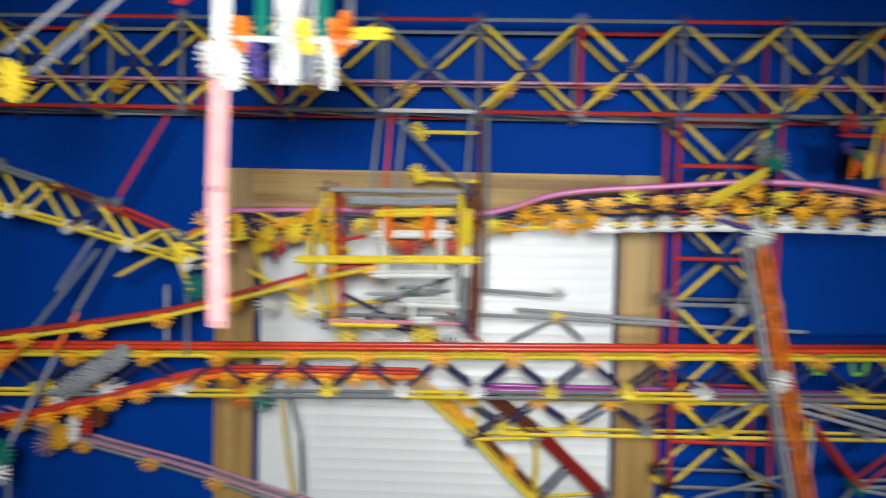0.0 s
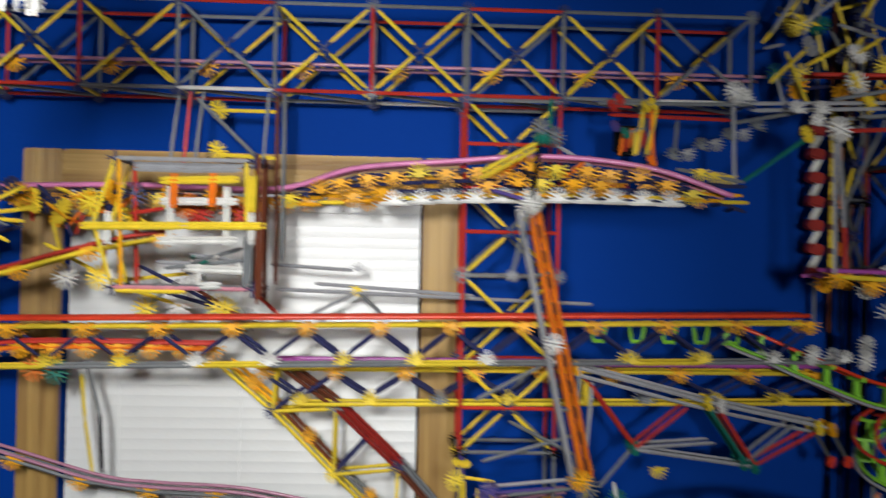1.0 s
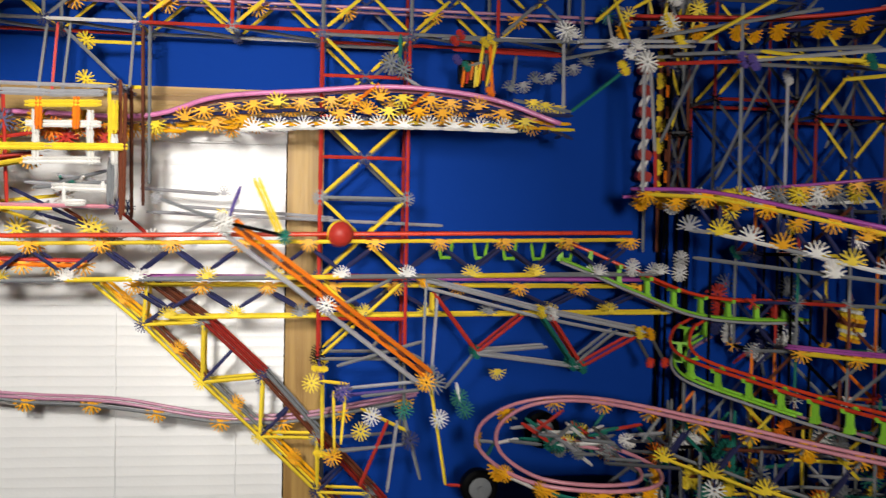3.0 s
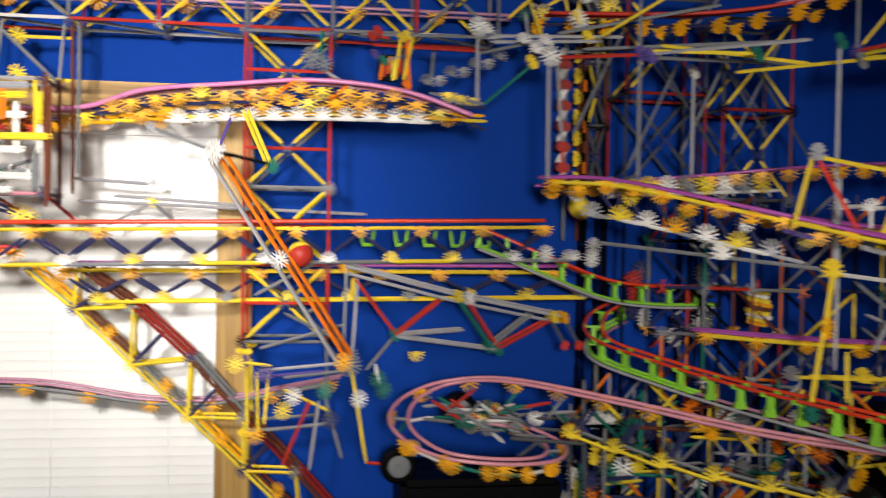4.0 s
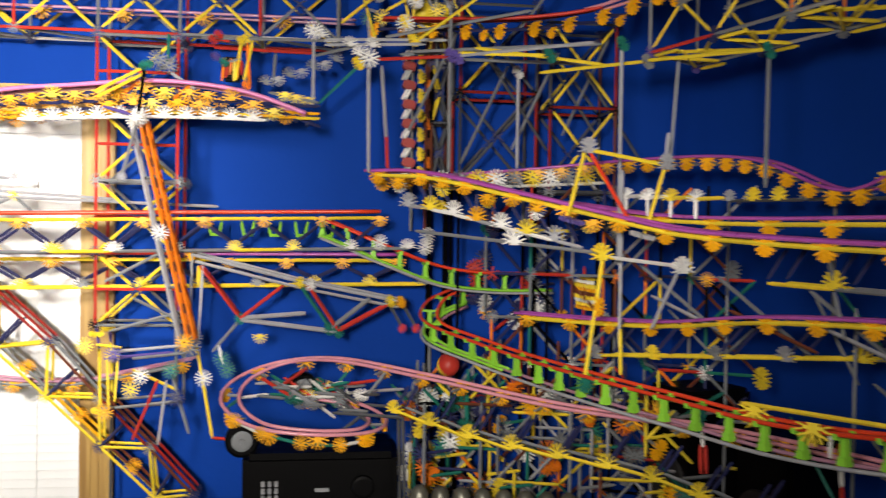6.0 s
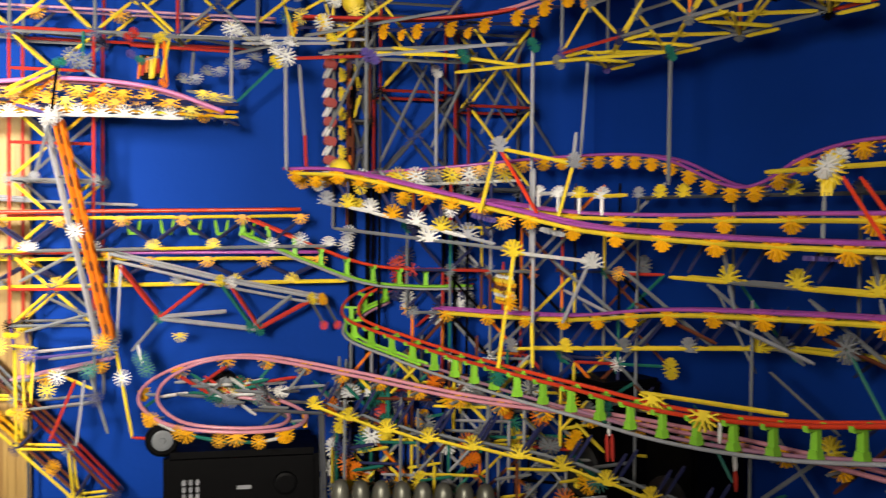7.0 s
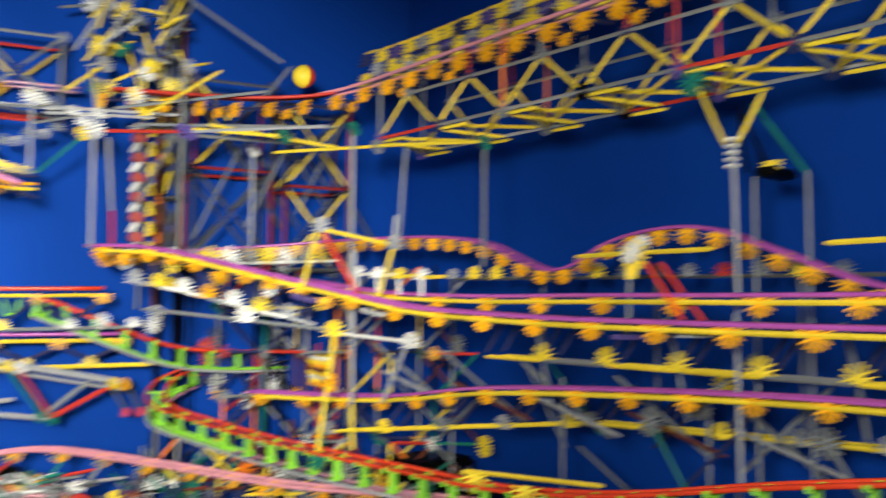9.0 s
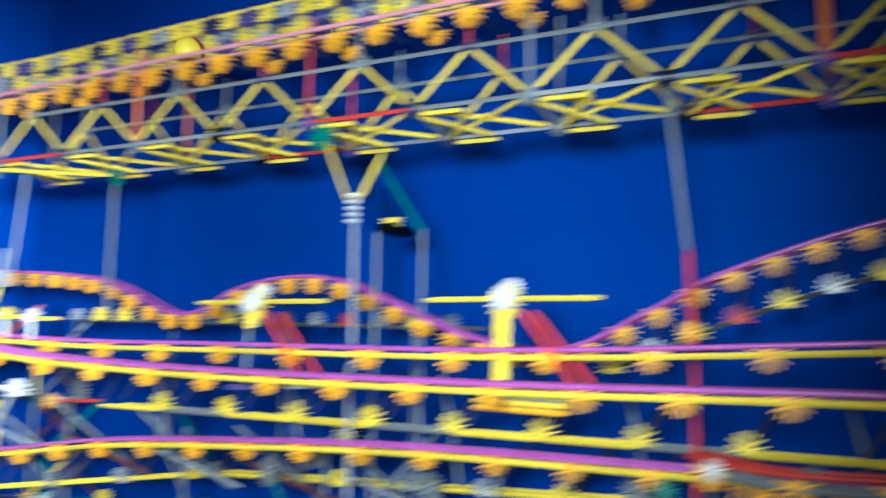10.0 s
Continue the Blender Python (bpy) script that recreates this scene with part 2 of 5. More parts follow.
END = CORNER + RD * 4.4
OUT = RN * 0.12
slab("floor", [(-2.2, -2.9), (3.4, -2.9), (3.4, 1.7), (-2.2, 1.7)], -0.1, 0, "carpet", "dark carpeted floor of the room", "floor")
slab("ceiling", [(-2.2, -2.9), (3.4, -2.9), (3.4, 1.7), (-2.2, 1.7)], CEIL, CEIL + 0.1, "ceiling_paint", "white painted ceiling of the room", "ceiling")
slab("wall_east", [(CORNER.x, CORNER.y), (END.x, END.y), (END.x + OUT.x, END.y + OUT.y), (CORNER.x + OUT.x, CORNER.y + OUT.y)], 0, CEIL, "blue_paint", "deep blue painted wall behind the ball run", "wall")
slab("wall_south", [(-2.2, -2.7), (3.2, -2.7), (3.2, -2.82), (-2.2, -2.82)], 0, CEIL, "blue_paint", "deep blue painted back wall", "wall")
slab("wall_west", [(-2.1, -2.7), (-2.1, 1.62), (-2.2, 1.62), (-2.2, -2.7)], 0, CEIL, "blue_paint", "deep blue painted side wall", "wall")
WX0, WX1, WZ0, WZ1 = -0.221, 0.368, 0.95, 1.812
for nm, xs, zs in (("wall_north_1", (-2.1, WX0), (0, CEIL)), ("wall_north_2", (WX1, CORNER.x + 0.05), (0, CEIL)), ("wall_north_3", (WX0, WX1), (WZ1, CEIL)), ("wall_north_4", (WX0, WX1), (0, WZ0))):
    slab(nm, [(xs[0], WALL_Y), (xs[1], WALL_Y), (xs[1], WALL_Y + 0.12), (xs[0], WALL_Y + 0.12)], zs[0], zs[1], "blue_paint", "deep blue painted wall round the window", "wall")


def window():
    w = thing("window_1", (0.07, WALL_Y, WZ0), "window with oak casing and closed white slatted blind", "window", "", "structure")
    cw = 0.064
    for nm, x0, x1, z0, z1, mt in (("casing", WX0 - cw, WX0, WZ0 - cw, WZ1 + cw, "oak"), ("casing", WX1, WX1 + cw, WZ0 - cw, WZ1 + cw, "oak"),
                                   ("casing", WX0, WX1, WZ1, WZ1 + cw, "oak_across"), ("casing", WX0, WX1, WZ0 - cw, WZ0, "oak_across")):
        bm = bmesh.new()
        box(bm, (x0, WALL_Y - 0.016, z0), (x1, WALL_Y, z1), None, 0.003)
        if mt == "oak":
            for f in (0.3, 0.55, 0.8):
                box(bm, (x0 + (x1 - x0) * f - 0.004, WALL_Y - 0.0185, z0), (x0 + (x1 - x0) * f + 0.004, WALL_Y - 0.0158, z1), None, 0.001)
        else:
            for f in (0.3, 0.55, 0.8):
                box(bm, (x0, WALL_Y - 0.0185, z0 + (z1 - z0) * f - 0.004), (x1, WALL_Y - 0.0158, z0 + (z1 - z0) * f + 0.004), None, 0.001)
        part(nm, bm, mt, w)
    bm = bmesh.new()
    box(bm, (WX0, WALL_Y + 0.08, WZ0), (WX1, WALL_Y + 0.09, WZ1))
    part("pane", bm, "glass_dark", w)
    blind = put("blind", None, w, Matrix())
    bm = bmesh.new()
    box(bm, (WX0 + 0.003, WALL_Y + 0.003, WZ1 - 0.03), (WX1 - 0.003, WALL_Y + 0.03, WZ1 - 0.001), None, 0.003)
    put("headrail", mesh_of(bm, "headrail", "blind_white"), blind, Matrix())
    bm = bmesh.new()
    prof = [(-0.0125, 0.0), (-0.006, 0.0006), (0, 0.0008), (0.006, 0.0006), (0.0125, 0.0)]
    cols = []
    for x in (WX0 + 0.004, WX1 - 0.004):
        cols.append([[bm.verts.new((x, dz, u)) for u, dz in prof], [bm.verts.new((x, dz + 0.0006, u)) for u, dz in prof]])
    for k in range(4):
        bm.faces.new((cols[0][0][k], cols[1][0][k], cols[1][0][k + 1], cols[0][0][k + 1]))
        bm.faces.new((cols[0][1][k + 1], cols[1][1][k + 1], cols[1][1][k], cols[0][1][k]))
    me = mesh_of(bm, "slat", "blind_white", True)
    z = WZ1 - 0.04
    rnd = random.Random(3)
    while z > WZ0 + 0.01:
        put("slat", me, blind, Matrix.Translation((0, WALL_Y + 0.016, z)) @ Matrix.Rotation(radians(-3.4 + rnd.uniform(-0.4, 0.4)), 4, "X") @ Matrix.Rotation(radians(rnd.uniform(-0.12, 0.12)), 4, "Y"))
        z -= 0.018
    for x in (-0.13, 0.07, 0.28):
        bm = bmesh.new()
        box(bm, (x - 0.0006, WALL_Y + 0.0125, WZ0 + 0.01), (x + 0.0006, WALL_Y + 0.014, WZ1 - 0.03))
        put("cord", mesh_of(bm, "cord", "blind_white"), blind, Matrix())


window()


def bench(name, corners):
    """A long dark bench: top board on legs."""
    t = thing(name, (corners[0][0], corners[0][1], 0), "long matt black workbench carrying the ball run", "bench")
    c = [Vector((*p, 0)) for p in corners]
    for nm, z0, z1 in (("top", 0.99, 1.03), ("shelf", 0.3, 0.33)):
        bm = bmesh.new()
        lo = [bm.verts.new((p.x, p.y, z0)) for p in c]
        hi = [bm.verts.new((p.x, p.y, z1)) for p in c]
        bm.faces.new(lo[::-1])
        bm.faces.new(hi)
        for i in range(4):
            bm.faces.new((lo[i], lo[(i + 1) % 4], hi[(i + 1) % 4], hi[i]))
        bmesh.ops.recalc_face_normals(bm, faces=bm.faces)
        part(nm, bm, "bench_black", t)
    mid = sum(c, Vector()) / 4
    for p in c:
        q = p + (mid - p) * 0.08
        bm = bmesh.new()
        box(bm, (q.x - 0.03, q.y - 0.03, 0), (q.x + 0.03, q.y + 0.03, 0.99), None, 0.003)
        part("leg", bm, "bench_black", t)


def fixtures():
    """Bodies for the added, unseen lamps: the ceiling lamp's rim, each spot's shade and stem."""
    for at, aim, watts, cone in ADDED_SPOTS:
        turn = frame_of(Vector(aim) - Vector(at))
        t = thing("added_spot_body", (at[0], at[1], CEIL), "added unseen spot lamp with white open shade under the ceiling", "lamp")
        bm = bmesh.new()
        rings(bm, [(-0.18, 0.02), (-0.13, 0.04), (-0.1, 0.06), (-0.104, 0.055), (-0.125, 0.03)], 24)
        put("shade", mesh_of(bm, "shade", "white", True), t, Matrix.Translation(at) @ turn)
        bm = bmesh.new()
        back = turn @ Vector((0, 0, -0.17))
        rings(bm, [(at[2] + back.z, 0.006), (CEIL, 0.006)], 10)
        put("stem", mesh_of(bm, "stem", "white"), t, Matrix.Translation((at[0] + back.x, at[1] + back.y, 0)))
    t = thing("added_ceiling_lamp", (0.1, -0.2, 2.46), "added unseen flat square ceiling lamp with white rim", "lamp")
    for x0, x1, y0, y1 in ((-0.3, 0.3, -0.3, -0.26), (-0.3, 0.3, 0.26, 0.3), (-0.3, -0.26, -0.26, 0.26), (0.26, 0.3, -0.26, 0.26)):
        bm = bmesh.new()
        box(bm, (0.1 + x0, -0.2 + y0, 2.43), (0.1 + x1, -0.2 + y1, 2.5), None, 0.004)
        part("rim", bm, "white", t)


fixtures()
bench("bench", [(-1.4, 0.86), (1.1, 0.86), (1.1, 1.49), (-1.4, 1.49)])
b0, b1, b2, b3 = R(-0.6, -0.16, 0), R(2.2, -0.16, 0), R(2.2, 0.3, 0), R(-0.6, 0.3, 0)
bench("bench", [(b0.x, b0.y), (b1.x, b1.y), (b2.x, b2.y), (b3.x, b3.y)])
TOP = 1.03


# ---- long truss along the window wall ----
def box_truss(t, at, n, cols, zs, back):
    """A square lattice girder. at(k, face): foot of node k on the near (0) or far (1) face; zs: bottom and top height."""
    z0, z1 = zs
    for k in range(n + 1):
        for f in (0, 1):
            a, b = Vector((*at(k, f), z0)), Vector((*at(k, f), z1))
            rod(t, a, b, cols["post"][(k + f) % len(cols["post"])])
            for p in (a, b):
                star(t, p, cols["node"][(k + f) % len(cols["node"])], back, (0, 0, 1), 8, 360, 0.52)
            if k < n:
                c, d = Vector((*at(k + 1, f), z0)), Vector((*at(k + 1, f), z1))
                m = (a + d) / 2
                rod(t, a, c, cols["low"][(k * 2 + f) % len(cols["low"])])
                rod(t, b, d, cols["high"][(k + f) % len(cols["high"])])
                for p in (a, b, c, d):
                    rod(t, m + (p - m) * 0.13, m + (p - m) * 0.9, "yellow" if (k * 3 + f) % 5 else "grey")
                star(t, m, "navy", back, (1, 0, 1), 4, 360, 0.62)
        for z in zs:
            rod(t, (*at(k, 0), z), (*at(k, 1), z), "grey" if k % 2 else "yellow")
        if k < n:
            rod(t, (*at(k, 0), z0), (*at(k + 1, 1), z0), "grey")


COL = {"post": ["grey", "red", "grey"], "node": ["navy", "navy", "navy", "grey"], "low": ["white", "red", "red", "grey", "red"], "high": ["grey", "grey", "red"]}
P0, PITCH, YF, YB = 0.138, 0.1455, 1.37, 1.46
girder = thing("lattice_girder", (-0.7, YF, 1.958), "long plastic rod girder with yellow cross bracing, red and grey rods", "girder")
box_truss(girder, lambda k, f: (P0 + PITCH * (k - 6), YB if f else YF), 11, COL, (1.958, 2.09), (0, -1, 0))
inner = thing("ball_track", (-0.7, 1.415, 1.99), "lilac hose track on orange clips inside the girder", "ball track")
track(inner, [(-0.74, 1.415, 2.004), (0, 1.415, 2.004), (0.9, 1.415, 2.006)], "lilac", 0.034, "gold", 0.1455, 0.012)


# ---- tower under the girder ----
def tower(name, xs, ys, z0, z1, h, label, brace="yellow", posts=("red", "red"), levels="red"):
    t = thing(name, (xs[0], ys[0], z0), label, "tower")
    n = round((z1 - z0) / h)
    # From x 0.9 on greys darken, putting the corner's low light into colour.
    grey_lit_or_dim = "grey" if xs[0] < 0.9 else "iron"
    posts = [grey_lit_or_dim if c == "grey" else c for c in posts]
    brace = grey_lit_or_dim if brace == "grey" else brace
    for i, x in enumerate(xs):
        for j, y in enumerate(ys):
            for k in range(n):
                rod(t, (x, y, z1 - (k + 1) * h), (x, y, z1 - k * h), posts[(i + j + k) % len(posts)])
    for k in range(n + 1):
        z = z1 - k * h
        for y in ys:
            rod(t, (xs[0], y, z), (xs[1], y, z), levels if k % 2 else grey_lit_or_dim)
            for x in xs:
                star(t, (x, y, z), ("navy", "black", "grey")[k % 3], (0, -1, 0), (0, 0, 1), 8, 360, 0.6)
        for x in xs:
            rod(t, (x, ys[0], z), (x, ys[1], z), grey_lit_or_dim)
        if k < n and posts[0] == "red":
            rod(t, (xs[0], ys[0], z - h / 2), (xs[1], ys[0], z - h / 2), "red")
        if k < n:
            for y, col in zip(ys, (brace, grey_lit_or_dim)):
                c = Vector(((xs[0] + xs[1]) / 2, y, z - h / 2))
                for x in xs:
                    for zz in (z, z - h):
                        e = Vector((x, y, zz))
                        rod(t, c + (e - c) * 0.13, c + (e - c) * 0.9, col if (k + (x > xs[0])) % 3 else "yellow")
                star(t, c, "navy", (0, -1, 0), (1, 0, 1), 4, 360, 0.6)
    return t


RODTOWER = "square tower of red rods with yellow diagonal braces"
main_tower = tower("rod_tower", (0.428, 0.572), (YF, YB), 1.418, 1.952, 0.1335, RODTOWER)
for y in (YF, YB):
    rod(main_tower, (0.436, y, 1.375), (0.438, y, 1.268), "yellow")
    rod(main_tower, (0.43, y, 1.418), (0.436, y, 1.375), "violet")
    star(main_tower, (0.432, y - 0.006, 1.403), "yellow", (0.1, -0.3, 1), (1, 0, 0), 8, 360, 0.62)
    star(main_tower, (0.437, y - 0.006, 1.262), "yellow", (0.1, -0.3, 1), (1, 0, 0), 8, 360, 0.62)
    rod(main_tower, (0.437, y, 1.264), (0.56, y, 1.272), "grey")
    rod(main_tower, (0.572, y, 1.418), (0.574, y, 1.272), "grey")
rod(main_tower, (0.437, YF, 1.264), (0.437, YB, 1.264), "grey")
for z in (1.264, 1.15):
    rod(main_tower, (0.437, YB, z), (0.437, YB, max(TOP, z - 0.12)), "iron")
hang = thing("hanger", (0.07, 1.4, 1.67), "grey and red rods hanging the cage from the girder", "frame")
for x0, x1, z0, c in ((-0.006, -0.016, 1.846, "grey"), (0.01, 0.004, 1.84, "red"), (0.03, 0.02, 1.84, "grey"), (0.141, 0.146, 1.665, "brown"), (0.128, 0.122, 1.84, "grey"), (0.152, 0.155, 1.7, "grey")):
    rod(hang, (x0, 1.385, 1.955), (x1, 1.375, z0), c)
rod(hang, (0.02, 1.385, 1.945), (0.12, 1.375, 1.85), "grey")
rod(hang, (0.05, 1.4, 1.93), (0.14, 1.4, 1.93), "yellow")
rod(hang, (0.05, 1.4, 1.862), (0.14, 1.4, 1.858), "yellow")
for x, z in ((0.05, 1.93), (0.05, 1.868)):
    star(hang, (x, 1.395, z), "yellow", (0.7, -1, 0.3), (0, 0, 1), 7, 360, 0.7)


# ---- zigzag beams ----
def zigzag(t, x0, n, step, y, top, low, star_cols, rail, bed, chord, web="navy", width=0.036):
    """A flat beam: rails on clips above, stars on a chord below, blue web between. top and low give heights at x."""
    xs = [x0 + step * k for k in range(n + 1)]
    path = [Vector((x, y, top(x))) for x in (xs[0], (xs[0] + xs[-1]) / 2, xs[-1])]
    for s in (-1, 1):
        if rail:
            tube("rail", [p + Vector((0, s * width / 2, 0)) for p in smooth_path(path, 0.05)], 0.0037, rail, t)
    for k, x in enumerate(xs):
        for s in (-1, 1):
            yy = y + s * width / 2
            half(t, (x, yy, top(x) - 0.013), "gold", (0, -1, 0), (0, 0, -1), 0.72)
            xm = x + step / 2
            half(t, (xm, yy, low(xm) - 0.004), star_cols[k % len(star_cols)], (0, -1, 0), (0, 0, 1))
            if k < n:
                rod(t, (x + 0.009, yy, top(x) - 0.012), (x + step - 0.009, yy, top(x + step) - 0.012), bed)
                rod(t, (xm, yy, low(xm) - 0.008), (xm + step, yy, low(xm + step) - 0.008), chord[k % len(chord)])
                rod(t, (x + 0.008, yy, top(x) - 0.026), (xm - 0.008, yy, low(xm) + 0.008), web)
                rod(t, (x + step - 0.008, yy, top(x + step) - 0.026), (xm + 0.008, yy, low(xm) + 0.008), web)
        rod(t, (x, y - width / 2, top(x) - 0.018), (x, y + width / 2, top(x) - 0.018), "grey", "tie")


rail_beam = thing("rail_beam", (-0.6, 1.35, 1.55), "long beam with red hose rails, yellow rods and navy zigzag web", "ball track")
zigzag(rail_beam, -0.658, 15, 0.107, 1.35, lambda x: 1.615 + 0.022 * x, lambda x: 1.553 + 0.022 * x, ("yellow", "yellow", "white", "white"), "scarlet", "yellow", ("yellow", "grey", "grey"))
lower_beam = thing("rail_beam", (0.2, 1.41, 1.48), "shorter lilac railed beam with yellow rods and navy zigzag web", "ball track")
zigzag(lower_beam, 0.13, 8, 0.107, 1.405, lambda x: 1.548 + 0.006 * x, lambda x: 1.488 + 0.016 * x, ("yellow", "yellow", "grey"), "purple", "yellow", ("yellow",))

# ---- sloping stair girder ----
stair = thing("sloping_girder", (0.55, 1.42, 1.03), "steep stair-like girder of yellow and dark red rods", "girder")
LOW = [(-0.02, 1.605), (0.062, 1.536), (0.141, 1.469), (0.237, 1.373), (0.333, 1.281), (0.43, 1.185), (0.53, 1.085)]
UPP = [(0.06, 1.61), (0.147, 1.541), (0.238, 1.474), (0.336, 1.382), (0.428, 1.278), (0.52, 1.18), (0.6, 1.09)]
for y in (1.405, 1.44):
    for k in range(1, 6):
        a, b = Vector((LOW[k][0], y, LOW[k][1])), Vector((LOW[k + 1][0], y, LOW[k + 1][1]))
        rod(stair, a, b, "yellow")
        rod(stair, a + Vector((0.008, 0.004, 0.008)), b + Vector((0.008, 0.004, 0.008)), ("grey", "gold", "brown")[k % 3])
        half(stair, (a + b) / 2 + Vector((0.006, 0, 0.006)), "gold", (0, -1, 0), (1, 0, 1), 0.62)
        star(stair, b, ("yellow", "navy", "yellow")[k % 3], (0.2, -1, 0), (1, 0, 1), 8, 360, 0.62)
        c, d = Vector((UPP[k][0], y, UPP[k][1])), Vector((UPP[k + 1][0], y, UPP[k + 1][1]))
        rod(stair, c, d, ("maroon", "brown")[k % 2])
        rod(stair, c + Vector((0.006, 0, 0.008)), d + Vector((0.006, 0, 0.008)), ("grey", "brown", "maroon")[k % 3])
        star(stair, d, ("grey", "grey", "navy")[k % 3], (0.2, -1, 0), (1, 0, 1), 8, 360, 0.62)
        rod(stair, b, c, "yellow")
        rod(stair, b, d, "yellow")
        rod(stair, b + (c + d - b * 2) * 0.02, (c + d) / 2, "navy")
for x, z in LOW[1:]:
    rod(stair, (x, 1.405, z), (x, 1.44, z), "grey")

low_track = thing("ball_track", (-0.46, 1.44, 1.4), "low lilac hose track on orange clips before the blind", "ball track")
track(low_track, [(-0.6, 1.42, 1.49), (-0.456, 1.43, 1.445), (-0.303, 1.44, 1.405), (-0.137, 1.445, 1.355), (-0.047, 1.45, 1.343), (0.09, 1.45, 1.335), (0.25, 1.45, 1.308), (0.384, 1.45, 1.306), (0.501, 1.44, 1.328), (0.6, 1.42, 1.35)], "lilac", 0.03, "gold", 0.107, 0.012, bed="grey")

# ---- humped track with orange clips ----
hump = thing("ball_track", (0.4, 1.35, 1.8), "humped pink hose track over crowded orange and white connectors", "ball track")
HP = [(-0.27, 1.41, 1.806), (-0.07, 1.41, 1.812), (0.14, 1.4, 1.81), (0.262, 1.38, 1.842), (0.4, 1.36, 1.854), (0.546, 1.335, 1.862), (0.69, 1.315, 1.847), (0.808, 1.3, 1.808)]
hp = smooth_path(HP)
for s in (-1, 1):
    tube("rail", [p + Vector((0, s * 0.017, 0)) for p in hp], 0.0042, "pink" if s > 0 else "orchid", hump)
rn = random.Random(5)
for k, (p, d) in enumerate(along(hp, 0.04)):
    foot = 1.8 - 0.12 * (p.x - 0.56) ** 2 if p.x > 0.16 else p.z - 0.03
    middle = 0.3 < p.x < 0.73
    z, j = p.z - 0.017, 0
    while z > foot + (0.02 if middle else 0.01):
        x = p.x + 0.02 * (j % 2) + rn.uniform(-0.004, 0.004)
        half(hump, (x, p.y - 0.02 - 0.006 * (j % 2), z), ("gold", "yellow", "gold", "gold", "gold")[(k + j) % 5], (rn.uniform(-0.35, 0.35), -1, rn.uniform(-0.2, 0.2)), (rn.uniform(-0.12, 0.12), 0, -1 if (k + j) % 4 else 1), rn.uniform(0.76, 0.86))
        half(hump, (x + 0.02, p.y + 0.014, z - 0.004), "gold", (rn.uniform(-0.3, 0.3), -1, 0), (0, 0, -1), 0.72)
        z, j = z - 0.021, j + 1
    for e in (0, 0.02):
        rod(hump, (p.x + e, p.y - 0.02, p.z - 0.018 + d.z * e), (p.x + e, p.y + 0.02, p.z - 0.018 + d.z * e), "navy")
    rod(hump, (p.x, p.y, p.z - 0.012), (p.x + 0.044, p.y, p.z - 0.013 + d.z * 0.044), "navy")
    if p.x > 0.16:
        for y, z, c in ((-0.012, 0.006, "gold" if k % 3 else "yellow"), (0.012, 0.018, "navy" if middle else "gold"), (0.0, 0.03, "navy")):
            rod(hump, (p.x, p.y + y, foot + z), (p.x + 0.042, p.y + y - 0.002, foot + z), c)
    if middle:
        w = Vector((p.x, p.y - 0.03, foot))
        half(hump, w, "white", (rn.uniform(-0.15, 0.15), -1, 0), (0, 0, 1), 0.76)
        rod(hump, w + Vector((-0.022, 0, -0.004)), w + Vector((0.022, 0, -0.004)), "white")
        half(hump, w + Vector((0.02, 0.034, 0.002)), "grey", (rn.uniform(-0.15, 0.15), -1, 0), (0, 0, 1), 0.7)
for x, z in ((0.51, 1.855), (0.6, 1.852)):
    rod(hump, (x - 0.03, 1.33, z - 0.02), (x + 0.01, 1.32, z + 0.012), "orange")
rod(hump, (0.555, 1.36, 1.9), (0.556, 1.36, 1.955), "teal")
star(hump, (0.56, 1.345, 1.895), "grey", (0.2, -1, 0), (0, 0, 1), 8, 360, 0.75)
rod(hump, (0.565, 1.34, 1.88), (0.61, 1.32, 1.85), "silver")
star(hump, (0.54, 1.35, 1.905), "grey", (0.4, -1, 0))

# ---- cage ----
cage = thing("lift_cage", (0.05, 1.27, 1.67), "box-shaped cage of yellow, white and grey rods", "cage")
CX, CY, CZ = (-0.05, 0.142), (1.27, 1.34), (1.672, 1.85)
for y in CY:
    rod(cage, (CX[0], y, CZ[1]), (CX[1], y, CZ[1]), "silver")
    rod(cage, (CX[0], y, CZ[0]), (CX[1], y, CZ[0]), "pink" if y < 1.3 else "grey")
    rod(cage, (CX[0], y, CZ[1]), (CX[0] - 0.028, y, 1.76), "yellow")
    rod(cage, (CX[0] - 0.028, y, 1.76), (CX[0], y, CZ[0]), "yellow")
    rod(cage, (CX[0] + 0.005, y, CZ[1]), (CX[0] + 0.012, y, CZ[0]), "red" if y > 1.3 else "gold")
    rod(cage, (CX[1] - 0.012, y, CZ[1]), (CX[1] - 0.01, y, 1.755), "yellow")
    rod(cage, (CX[1] - 0.01, y, 1.745), (CX[1] - 0.012, y, CZ[0]), "grey")
    rod(cage, (CX[1] + 0.004, y, CZ[1] + 0.01), (CX[1] + 0.006, y, CZ[0] - 0.02), "brown")
    for x in CX:
        for z in CZ:
            star(cage, (x, y, z), "navy", (0.6, -1, 0), (0, 0, 1), 4, 360, 0.55)
for x in CX:
    for z in CZ:
        rod(cage, (x, CY[0], z), (x, CY[1], z), "grey")
